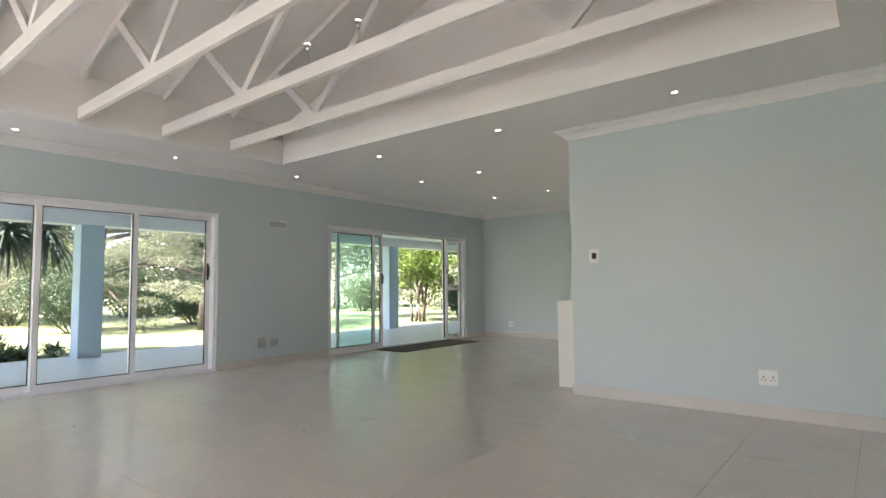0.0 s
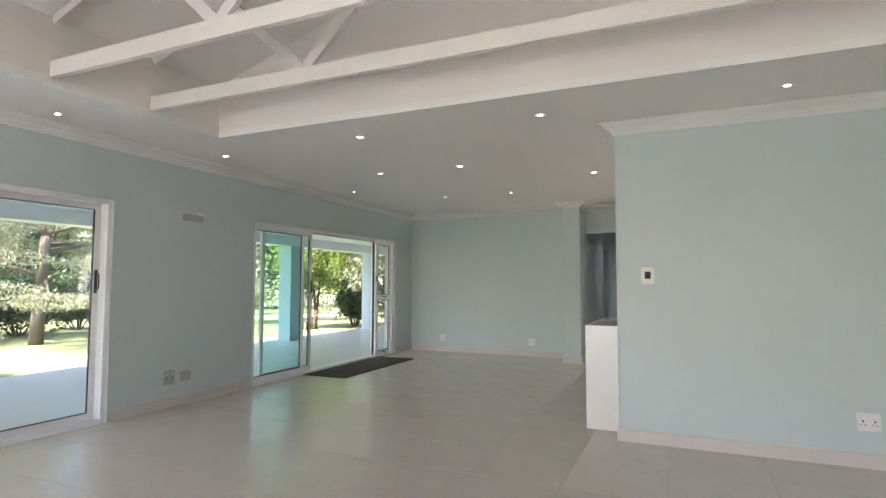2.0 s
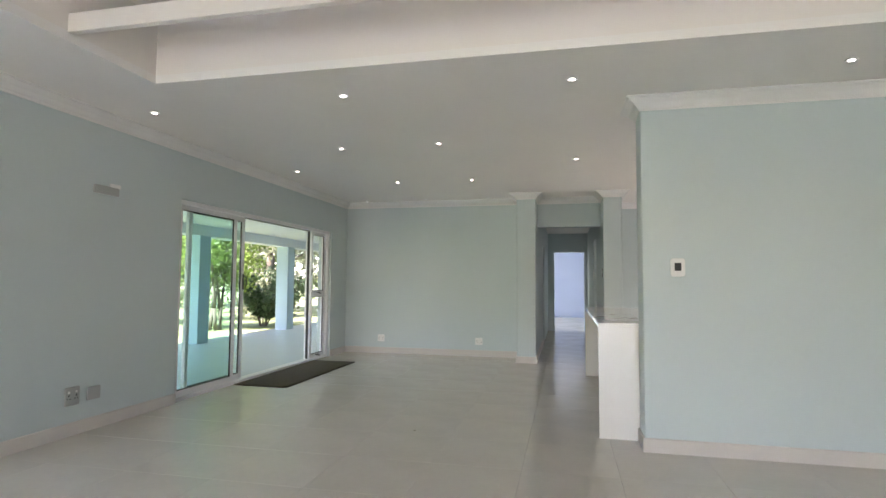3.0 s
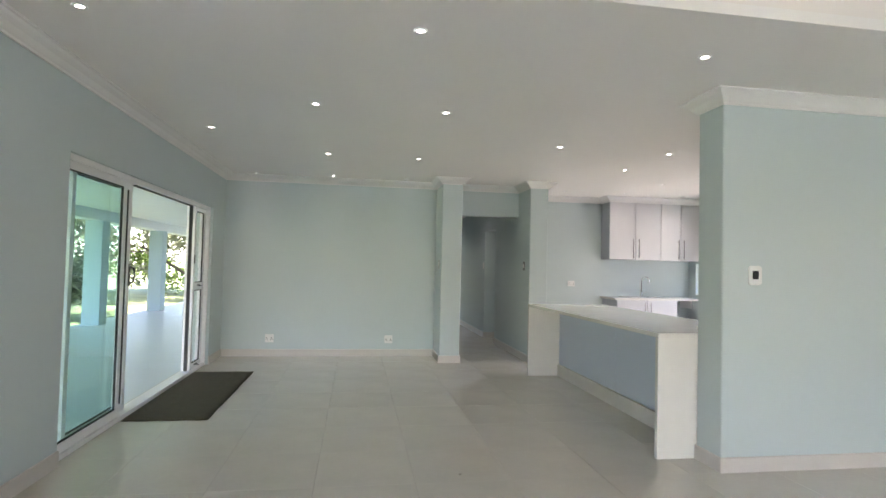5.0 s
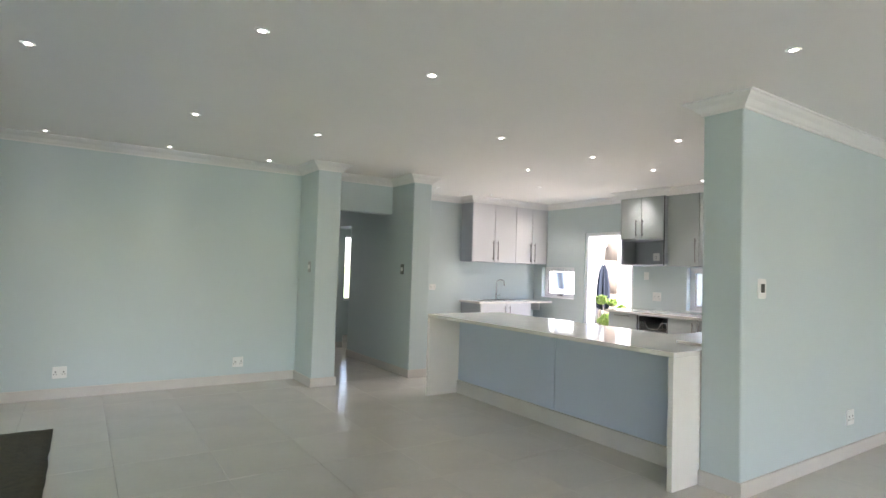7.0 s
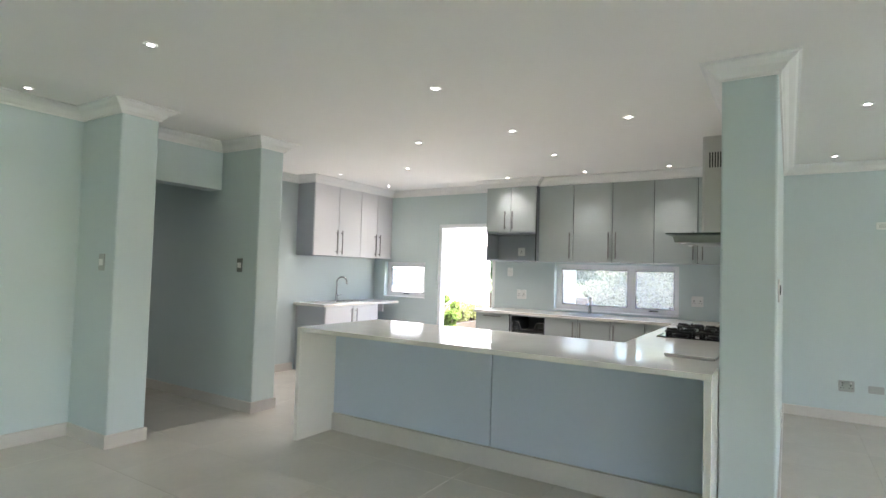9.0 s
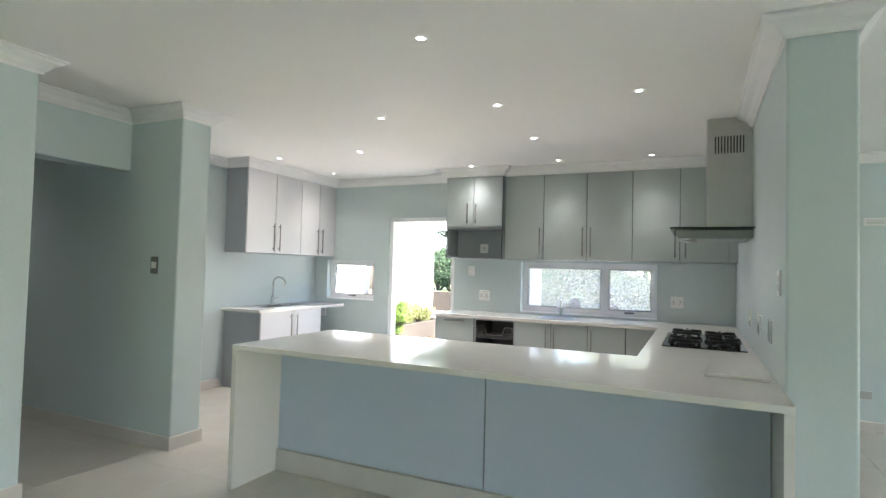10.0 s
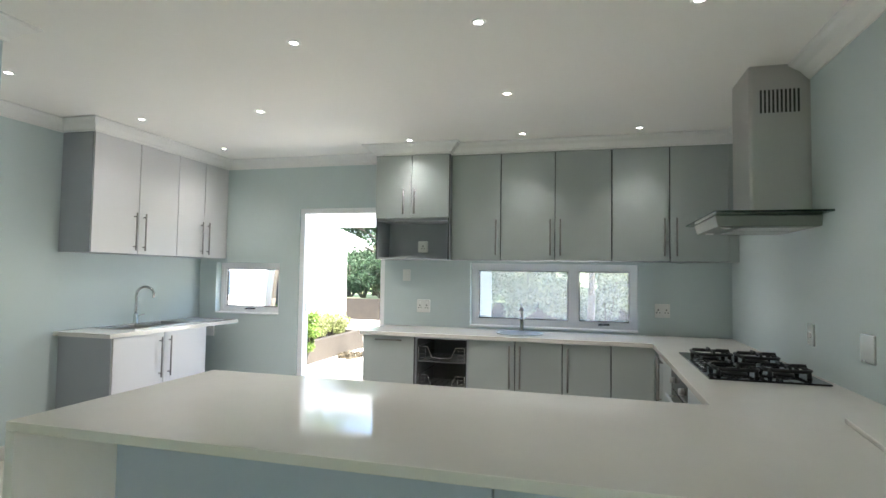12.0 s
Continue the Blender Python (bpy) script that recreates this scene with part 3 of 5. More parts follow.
def truss_spot(x):
    t = thing("spot_lamp", "small chrome spotlight standing on the truss chord", "spotlight", (x, 3.577, 2.868), "truss spotlights")
    part("base", lathe(bmesh.new(), [(0.018, 0.0), (0.018, 0.016), (0.012, 0.022)]), CHROME, t)
    part("stem", pipe(bmesh.new(), [(0, 0, 0.02), (0.006, 0.012, 0.07), (-0.004, 0.008, 0.10), (0, 0.0, 0.13)], 0.006), CHROME, t)
    head = part("lamp_head", lathe(bmesh.new(), [(0.010, 0.128), (0.018, 0.145), (0.024, 0.178)]), CHROME, t)
    part("bulb", lathe(bmesh.new(), [(0.021, 0.179), (0.021, 0.183), (0.01, 0.186)]), LAMP, head, "lit bulb")


truss_spot(-2.36)
truss_spot(-1.76)


# ---- downlights ----
def downlight():
    d = thing("downlight", "round white recessed downlight, lit, in the ceiling", "downlight", (0, 0, H), "ceiling downlights")
    part("bezel", lathe(bmesh.new(), [(0.021, -0.001), (0.024, -0.006), (0.034, -0.006), (0.039, -0.001)], seg=20), PLASTIC, d)
    part("bulb", lathe(bmesh.new(), [(0.0205, -0.0008), (0.019, -0.0016)], seg=20), LAMP, d, "lit lamp")
    return d


spots = [(-5.49, y) for y in (-1.0, 0.8, 2.43, 4.0)] + [(-5.37, 5.68), (-5.35, 8.2), (-5.38, 10.86)] + [(-3.6, 5.6), (-1.87, 5.6), (-0.13, 5.62), (1.76, 5.7)] + [(x, y) for x in (-4.28, -3.2) for y in (7.16, 9.2, 10.83)]
spots += [(-1.8, 8.15), (-0.52, 7.16), (-0.53, 8.16), (-0.52, 9.18), (-0.53, 11.21), (0.55, 8.18), (0.55, 10.1), (0.54, 11.21), (1.61, 11.22), (1.62, 8.2), (1.63, 7.23), (1.65, 9.25), (1.6, 4.0), (1.6, 2.4)]
one = downlight()
one.matrix_world = pose(*spots[0], H)
for x, y in spots[1:]:
    copy_thing(one, pose(x, y, H))
copy_thing(one, pose(-1.85, 13.0, 2.6))
# beams of the lamps nearest a wall or a cupboard, and of the kitchen
for x, y, e, wide in ((-5.38, 10.86, 1.0, 60), (-4.28, 10.83, 2.2, 52), (-3.2, 10.83, 1.2, 60), (1.62, 8.2, 2.6, 100), (1.63, 7.23, 2.6, 100), (1.65, 9.25, 3.0, 110),
                      (-0.52, 7.16, 2.2, 120), (-0.53, 9.18, 3.0, 120), (0.55, 8.18, 6, 120), (0.55, 10.1, 18, 130), (0.54, 11.21, 2.0, 120), (1.61, 11.22, 3.0, 120)):
    sp = new("downlight_beam", bpy.data.lights.new("downlight_beam", "SPOT"))
    sp.data.energy, sp.data.spot_size, sp.data.spot_blend, sp.data.shadow_soft_size, sp.data.color = e, radians(wide), 1.0, 0.03, (1.0, 0.95, 0.88)
    sp.matrix_world = look((x, y, H - 0.012), (x, y, 0))
sp = new("downlight_beam", bpy.data.lights.new("downlight_beam", "SPOT"))
sp.data.energy, sp.data.spot_size, sp.data.spot_blend, sp.data.shadow_soft_size, sp.data.color = 1.6, radians(130), 0.8, 0.03, (1.0, 0.95, 0.88)
sp.matrix_world = look((-1.85, 13.0, 2.588), (-1.85, 13.0, 0))


# ---- plates, sockets and switches ----
def plate(name, label, category, at, turn, w, h, kind, material=None):
    """A wall plate at a place; turn 0 faces -y, 90 faces +x, -90 faces -x, 180 faces +y."""
    p = thing(name, label, category, at, "", turn)
    r = 0.022 if kind == "dark" else 0.009
    ring = [(sx * (w / 2 - r) + r * math.cos(q), sz * (h / 2 - r) + r * math.sin(q)) for sx, sz, q0 in ((1, 1, 0), (-1, 1, 90), (-1, -1, 180), (1, -1, 270)) for q in (radians(q0 + 22.5 * k) for k in range(5))]
    bm = bmesh.new()
    rows = [[bm.verts.new((x * f, y, z * f)) for x, z in ring] for f, y in ((1.0, 0.0), (1.0, -0.005), (0.985, -0.0085), (0.95, -0.0095))]
    for lo, hi in zip(rows, rows[1:]):
        for i in range(len(ring)):
            bm.faces.new((lo[i], lo[(i + 1) % len(ring)], hi[(i + 1) % len(ring)], hi[i])).smooth = True
    bm.faces.new(rows[0]), bm.faces.new(rows[-1])
    face = part("cover", bm, material or PLASTIC, p)
    if kind == "socket":
        for cx in ((-0.035, 0.035) if w > 0.11 else (0.0,)):
            part("pin_holes", boxes((cx - 0.005, cx + 0.005, -0.0105, -0.0085, 0.0, 0.014), (cx - 0.016, cx - 0.008, -0.0105, -0.0085, -0.022, -0.014), (cx + 0.008, cx + 0.016, -0.0105, -0.0085, -0.022, -0.014)), SLOT, face, "dark socket holes")
            part("rocker", boxes((cx - 0.008, cx + 0.008, -0.014, -0.008, 0.026, 0.044), bevel=0.002), PLASTIC, face)
    if kind == "switch":
        n = 2 if h > w else 1
        for k in range(n):
            z = (k - (n - 1) / 2) * 0.045
            part("rocker", boxes((-0.016, 0.016, -0.014, -0.008, z - 0.016, z + 0.016), bevel=0.003), PLASTIC if material is None else STEEL_DULL, face)
    if kind == "centre":
        part("rocker", boxes((-0.027, 0.027, -0.014, -0.008, -0.026, 0.026), bevel=0.003), PLASTIC, face, "pale rocker in the middle")
    if kind == "single":
        part("rocker", boxes((-0.011, 0.011, -0.014, -0.008, -0.02, 0.012), bevel=0.003), PLASTIC, face)
    if kind == "dark":
        part("display", boxes((-0.024, 0.024, -0.014, -0.008, -0.026, 0.034), bevel=0.003), SLOT, face, "dark display of the controller")
        for k, q in ((-0.01, -0.005), (0.01, -0.005), (-0.01, 0.013), (0.01, 0.013)):
            part("button", boxes((k - 0.006, k + 0.006, -0.016, -0.0135, q - 0.005, q + 0.005), bevel=0.001), BLACK, face)
    if kind == "vent":
        part("louvre", boxes(*[(-w / 2 + 0.02, w / 2 - 0.02, -0.013, -0.0085, z, z + 0.004) for z in (-0.02, -0.008, 0.004, 0.016)]), GREYPLATE, face)
    return p


plate("thermostat", "white heating controller with dark display on the wall", "thermostat", (-1.097, PY0, 1.385), 0, 0.105, 0.14, "dark")
plate("wall_socket", "white double wall socket above the skirting", "socket", (0.37, PY0, 0.325), 0, 0.14, 0.125, "socket")
plate("wall_socket", "grey double wall socket beside the sliding door", "socket", (WX, 5.45, 0.315), 90, 0.135, 0.15, "socket", GREYPLATE)
plate("blank_plate", "grey blank cover plate near the skirting", "wall plate", (WX, 5.66, 0.305), 90, 0.13, 0.11, "blank", GREYPLATE)
plate("blank_plate", "pale grey rectangular cover plate high on the wall", "wall plate", (WX, 5.70, 2.045), 90, 0.27, 0.075, "vent", GREYPLATE)
plate("junction_box", "small pale junction box above the cover plate", "junction box", (WX, 5.79, 2.095), 90, 0.12, 0.035, "blank")
plate("wall_socket", "white wall socket low on the far wall", "socket", (-5.16, NY, 0.265), 0, 0.125, 0.12, "socket")
plate("wall_socket", "white wall socket low on the far wall", "socket", (-3.39, NY, 0.255), 0, 0.125, 0.12, "socket")
plate("light_switch", "grey light switch on the short wing wall", "light switch", (-2.69, 10.68, 1.43), -90, 0.08, 0.135, "centre", GREYPLATE)
plate("light_switch", "grey two-rocker light switch beside the passage", "light switch", (PA1, 10.75, 1.435), -90, 0.08, 0.138, "centre", DARKPLATE)
plate("light_switch", "pale light switch beside the side room doorway", "light switch", (PA1, 13.46, 1.44), -90, 0.08, 0.13, "switch")
plate("wall_socket", "white double wall socket above the sink worktop", "socket", (-0.10, KY, 1.15), 0, 0.13, 0.10, "socket")
plate("wall_socket", "white double wall socket on the kitchen wall", "socket", (EX, 9.255, 1.137), -90, 0.14, 0.13, "socket")
plate("light_switch", "white light switch beside the back door", "light switch", (EX, 9.44, 1.445), -90, 0.08, 0.12, "switch")
plate("wall_socket", "white double wall socket beside the kitchen window", "socket", (EX, 6.995, 1.16), -90, 0.13, 0.125, "socket")
plate("isolator_switch", "silver cooker isolator switch on the painted wall", "light switch", (0.42, PY1, 1.153), 180, 0.09, 0.125, "single", SILVER)
plate("wall_plate", "silver wall plate behind the worktop", "wall plate", (-0.23, PY1, 1.155), 180, 0.13, 0.13, "blank", SILVER)
plate("wall_plate", "silver wall plate beside the loose offcut", "wall plate", (-0.80, PY1, 1.165), 180, 0.13, 0.13, "blank", SILVER)
plate("light_switch", "pale grey light switch at the wall end", "light switch", (-1.17, PY1, 1.44), 180, 0.085, 0.13, "switch")
plate("wall_socket", "grey double wall socket on the lounge wall", "socket", (EX, 5.57, 0.365), -90, 0.135, 0.115, "socket", GREYPLATE)
plate("blank_plate", "grey cover plate near the lounge skirting", "wall plate", (EX, 5.325, 0.355), -90, 0.13, 0.075, "blank", GREYPLATE)
plate("blank_plate", "pale rectangular cover plate on the lounge wall", "wall plate", (EX, 5.22, 2.03), -90, 0.21, 0.075, "vent")

# ---- door mat ----
bm = bmesh.new()
nx, ny = 10, 24
grid = [[bm.verts.new((-5.86 + 0.70 * i / nx + (0.007 * noise.noise((j * 0.35, 3.0, 0)) * 2 if i == nx else 0), 7.71 + 2.15 * j / ny + (0.008 * math.sin(i * 1.9) if j in (0, ny) else 0), 0.012 + 0.002 * noise.noise((i * 0.7, j * 0.7, 0)))) for j in range(ny + 1)] for i in range(nx + 1)]
for i in range(nx):
    for j in range(ny):
        bm.faces.new((grid[i][j], grid[i + 1][j], grid[i + 1][j + 1], grid[i][j + 1])).smooth = True
ext = bmesh.ops.extrude_face_region(bm, geom=bm.faces[:])
for v in [g for g in ext["geom"] if isinstance(g, bmesh.types.BMVert)]:
    v.co.z = 0.0005
mat_ob = tagged(new("door_mat", mesh("door_mat", bm, MATT)), "long dark brown door mat inside the open sliding door", "door mat")


# ---- bits blown in from the garden ----
for x, y, a in ((-3.185, 6.27, 20), (-4.01, 2.56, 80), (-1.07, 4.55, 140), (-2.4, 3.6, 200)):
    bit = bmesh.new()
    v = [bit.verts.new(p) for p in ((-0.011, -0.003, 0.001), (0.0, -0.006, 0.004), (0.012, 0.0, 0.002), (0.001, 0.006, 0.005))]
    bit.faces.new(v)
    ext = bmesh.ops.extrude_face_region(bit, geom=bit.faces[:])
    for u in [g for g in ext["geom"] if isinstance(g, bmesh.types.BMVert)]:
        u.co.z -= 0.0012
    dry = tagged(new("dry_leaf", mesh("dry_leaf", bit, BARK)), "tiny dry leaf fragment lying on the tiles", "leaf", "dry leaf fragments")
    dry.matrix_world = pose(x, y, 0.0015, 0, 0, a)


# ---- kitchen ----
CT = 0.935                                       # top of the worktops
TH = 0.035


def bar_handle(parent, axis, x, y, z, length, out):
    """A steel bar on two posts; axis z, x or y; out is the way it stands off."""
    a = {"z": Vector((0, 0, 1)), "x": Vector((1, 0, 0)), "y": Vector((0, 1, 0))}[axis] * (length / 2)
    c, o = Vector((x, y, z)), Vector(out) * 0.032
    bm = rod(bmesh.new(), c + o - a, c + o + a, 0.0075)
    for s in (-0.8, 0.8):
        rod(bm, c + a * s, c + a * s + o, 0.005)
    return part("handle", bm, PULL, parent, "brushed steel bar handle")


def unit(name, label, y0, y1, z0, z1, front, back, doors, category="cabinet", niche=None, group=""):
    """A cabinet whose doors face -x. doors: (y0, y1, z0, z1, handle y, handle z0, handle z1)."""
    c = thing(name, label, category, (0, 0, 0), group)
    t, g = 0.018, 0.0045
    f = front + 0.032
    part("side_panel", boxes((f, back, y0 + 0.0005, y0 + t, z0, z1)), GREY_SIDE, c)
    part("side_panel", boxes((f, back, y1 - t, y1 - 0.0005, z0, z1)), GREY_SIDE, c)
    part("bottom_panel", boxes((f, back, y0 + t, y1 - t, z0, z0 + t)), GREY_SIDE, c)
    part("top_panel", boxes((f, back, y0 + t, y1 - t, z1 - t, z1)), GREY_SIDE, c)
    part("back_panel", boxes((back - 0.008, back, y0 + t, y1 - t, z0 + t, z1 - t)), GREY_SIDE, c)
    if doors:
        # dark strips on the grey carcass put shade into the gaps between doors
        for q in (y0 + 0.001, y1 - 0.014):
            part("edging", boxes((f - 0.004, f - 0.0005, q, q + 0.013, z0 + 0.002, z1 - 0.002)), SLOT, c, "dark strip painting in the door gap's shade")
    if niche:
        part("shelf", boxes((f, back - 0.008, y0 + t, y1 - t, niche, niche + t)), GREY_SIDE, c)
    for a, b, lo, hi, hy, h0, h1 in doors:
        d = part("door", boxes((front, front + 0.019, a + g, b - g, lo + g, hi - g), bevel=0.0015), GREY_DOOR, c)
        if hy is not None:
            bar_handle(d, "z", front, hy, (h0 + h1) / 2, h1 - h0, (-1, 0, 0))
    return c


UZ0, UZ1 = 1.598, 2.604
unit("wall_cabinet", "grey two-door wall cabinet over an open niche", 8.91, UY1, UZ0, UZ1, UX, EX - 0.003, ((8.91, 9.28, 1.985, UZ1, 9.245, 2.03, 2.27), (9.28, UY1, 1.985, UZ1, 9.355, 2.03, 2.27)), niche=1.967)
edges = [UM, 8.435, 7.937, 7.443, 6.964, UY0]
pull_at = [8.475, 7.977, 7.887, 7.009, 6.909]
for k in range(5):
    unit("wall_cabinet", "tall grey wall cabinet with one plain door", edges[k + 1], edges[k], UZ0, UZ1, VX, EX - 0.003, ((edges[k + 1], edges[k], UZ0, UZ1, pull_at[k], 1.645, 1.975),), group="grey wall cabinets")
solid("trim_cabinet_top", boxes((VX + 0.012, EX, PY1, UM, UZ1 + 0.001, H - 0.001), (UX + 0.012, EX, UM, UY1, UZ1 + 0.001, H - 0.001)), CORNICE, "white boxing above the wall cabinets")
solid("trim_filler", boxes((VX + 0.012, EX - 0.01, PY1 + 0.001, UY0 - 0.001, UZ0, UZ1)), GREY_DOOR, "grey filler strip beside the wall cabinets")
plate("wall_socket", "white socket inside the open cabinet niche", "socket", (EX - 0.012, 9.265, 1.735), -90, 0.105, 0.115, "socket")

# base units along the window wall
BX = 1.585
for y0, y1, hs, lab in ((8.245, 8.655, 8.29, "grey base cabinet with a plain door"), (7.85, 8.245, 8.20, "grey base cabinet with a plain door"), (7.46, 7.85, 7.805, "grey base cabinet with a plain door")):
    unit("base_cabinet", lab, y0, y1, 0.10, CT - TH - 0.002, BX, EX - 0.003, ((y0, y1, 0.10, CT - TH - 0.004, hs, 0.50, 0.86),), group="grey base cabinets")
unit("base_cabinet", "grey corner base cabinet with a plain panel", 7.12, 7.46, 0.10, CT - TH - 0.002, BX, EX - 0.003, ((7.12, 7.46, 0.10, CT - TH - 0.004, None, 0, 0),), group="grey base cabinets")
dw = unit("base_cabinet", "grey base cabinet with a top rail handle", 9.15, 9.645, 0.10, CT - TH - 0.002, BX, EX - 0.003, ((9.15, 9.645, 0.10, CT - TH - 0.004, None, 0, 0),))
bar_handle([c for c in dw.children if c.name.startswith("door")][0], "y", BX, 9.385, 0.862, 0.25, (-1, 0, 0))


def basket_unit():
    c = unit("basket_cabinet", "open dark base cabinet with wire pull-out baskets", 8.655, 9.15, 0.10, CT - TH - 0.002, BX, EX - 0.003, ())
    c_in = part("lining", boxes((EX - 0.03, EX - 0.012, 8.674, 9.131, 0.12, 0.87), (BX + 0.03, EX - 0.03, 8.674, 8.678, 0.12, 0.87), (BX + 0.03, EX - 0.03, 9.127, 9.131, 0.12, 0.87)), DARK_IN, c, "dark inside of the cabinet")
    for z in (0.68, 0.43):
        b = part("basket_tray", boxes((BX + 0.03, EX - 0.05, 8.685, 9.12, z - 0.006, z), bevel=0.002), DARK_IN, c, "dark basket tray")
        bm = bmesh.new()
        pipe(bm, [(BX + 0.03, 8.69, z + 0.13), (BX + 0.025, 8.77, z + 0.13), (BX + 0.02, 8.81, z + 0.04), (BX + 0.02, 8.90, z + 0.032), (BX + 0.02, 8.99, z + 0.04), (BX + 0.025, 9.03, z + 0.13), (BX + 0.03, 9.115, z + 0.13)], 0.004, 8)
        for q in (0.03, 0.065, 0.10):
            rod(bm, (BX + 0.03, 8.69, z + q), (BX + 0.03, 8.75, z + q), 0.002, seg=6), rod(bm, (BX + 0.03, 9.05, z + q), (BX + 0.03, 9.115, z + q), 0.002, seg=6)
        for y in (8.75, 9.05):
            rod(bm, (BX + 0.03, y, z), (BX + 0.03, y, z + 0.13), 0.002, seg=6)
        for y in (8.69, 9.115):
            rod(bm, (BX + 0.03, y, z), (BX + 0.03, y, z + 0.13), 0.004)
            rod(bm, (BX + 0.03, y, z + 0.13), (EX - 0.06, y, z + 0.13), 0.004)
        for k in range(6):
            y = 8.75 + k * 0.06
            rod(bm, (BX + 0.03, y, z + 0.004), (EX - 0.06, y, z + 0.004), 0.002, seg=6)
        part("wire_rail", bm, CHROME, b, "bent chrome wire rail")


basket_unit()
solid("plinth", boxes((BX + 0.05, EX, 6.43, 9.64, 0.0, 0.098), (-0.55, BX + 0.05, 6.43, 7.02, 0.0, 0.098)), GREY_SIDE, "grey recessed plinth under the base cabinets")

# hob side: units facing +y
HF = 7.10


def side_unit(label, x0, x1, handle=None):
    c = thing("base_cabinet", label, "cabinet", (0, 0, 0), "grey base cabinets")
    for row in ((x0, x0 + 0.018, PY1 + 0.003, HF - 0.02, 0.10, CT - TH - 0.002), (x1 - 0.018, x1, PY1 + 0.003, HF - 0.02, 0.10, CT - TH - 0.002)):
        part("side_panel", boxes(row), GREY_SIDE, c)
    part("bottom_panel", boxes((x0 + 0.018, x1 - 0.018, PY1 + 0.003, HF - 0.02, 0.10, 0.118)), GREY_SIDE, c)
    d = part("door", boxes((x0 + 0.002, x1 - 0.002, HF - 0.019, HF, 0.102, CT - TH - 0.004), bevel=0.0015), GREY_DOOR, c)
    if handle:
        bar_handle(d, "z", handle, HF, 0.68, 0.36, (0, 1, 0))


side_unit("grey base cabinet beside the oven", 1.34, 1.58, 1.38)
side_unit("grey base cabinet beside the oven", 0.865, 1.335, 1.295)
side_unit("grey base cabinet under the hob worktop", -0.18, 0.225)
side_unit("grey base cabinet joining the breakfast bar", -0.60, -0.185)


def oven():
    o = thing("oven", "black built-in oven under the gas hob", "oven")
    x0, x1 = 0.235, 0.855
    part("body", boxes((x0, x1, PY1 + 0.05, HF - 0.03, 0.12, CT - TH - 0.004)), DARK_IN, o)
    part("oven_door", boxes((x0 + 0.005, x1 - 0.005, HF - 0.03, HF, 0.14, 0.73), bevel=0.006), HOBGLASS, o, "black glass oven door")
    p = part("control_panel", boxes((x0 + 0.005, x1 - 0.005, HF - 0.03, HF, 0.735, 0.892), bevel=0.004), HOBGLASS, o, "black control panel")
    for x in (0.35, 0.72):
        k = rod(bmesh.new(), (x, HF, 0.80), (x, HF + 0.03, 0.80), 0.022, 0.018, 16)
        part("knob", k, STEEL, p, "steel control knob")
    bm = rod(bmesh.new(), (x0 + 0.05, HF + 0.04, 0.69), (x1 - 0.05, HF + 0.04, 0.69), 0.010)
    for x in (x0 + 0.09, x1 - 0.09):
        rod(bm, (x, HF, 0.69), (x, HF + 0.04, 0.69), 0.007)
    part("oven_handle", bm, STEEL, o, "steel oven handle")


oven()


def slab(pts, z0, z1, bevel=0.003):
    bm = bmesh.new()
    top = [bm.verts.new((x, y, z1)) for x, y in pts]
    bm.faces.new(top)
    ext = bmesh.ops.extrude_face_region(bm, geom=bm.faces[:])
    for v in [g for g in ext["geom"] if isinstance(g, bmesh.types.BMVert)]:
        v.co.z = z0
    bmesh.ops.bevel(bm, geom=[e for e in bm.edges if abs(e.verts[0].co.z - e.verts[1].co.z) < 1e-6], offset=bevel, segments=2, profile=0.5, affect="EDGES")
    return bm


PENX0, PENX1, PENY = -1.665, -0.60, 9.555
# worktop round the kitchen with the breakfast bar, and its waterfall ends
wt = tagged(thing("worktop", "white polished quartz worktop and breakfast bar", "worktop"), kind="")
part("slab", slab([(PENX0, PY1 + 0.002), (EX - 0.002, PY1 + 0.002), (EX - 0.002, 9.66), (1.545, 9.66), (1.545, 7.145), (PENX1, 7.145), (PENX1, PENY), (PENX0, PENY)], CT - TH, CT), QUARTZ, wt)
part("end_panel", boxes((PENX0, PX + 0.17, PY1 + 0.003, PY1 + 0.043, 0.0, CT - TH), bevel=0.002), QUARTZ, wt, "white quartz waterfall end")
part("end_panel", boxes((PENX0, PENX1 + 0.04, PENY - 0.04, PENY, 0.0, CT - TH), bevel=0.002), QUARTZ, wt, "white quartz waterfall end")

bar = thing("bar_front", "pale grey-blue panelled front of the breakfast bar", "bar front")
BARP = surface("pale_blue_grey_panel", (0.54, 0.595, 0.69), 0.45, var=0.025, scale=1.5, fine=200, bump=0.02)
for a, b in ((PY1 + 0.0445, 7.938), (7.946, PENY - 0.0415)):
    part("panel", boxes((-1.24, -1.22, a, b, 0.152, CT - TH - 0.002), bevel=0.0015), BARP, bar)
part("backing", boxes((-1.218, PENX1 + 0.03, PY1 + 0.0445, PENY - 0.0415, 0.0, CT - TH - 0.002)), GREY_SIDE, bar)
part("kickboard", boxes((-1.262, -1.219, PY1 + 0.0445, PENY - 0.0415, 0.0, 0.149), bevel=0.003), SKIRT, bar, "cream tile kickboard")


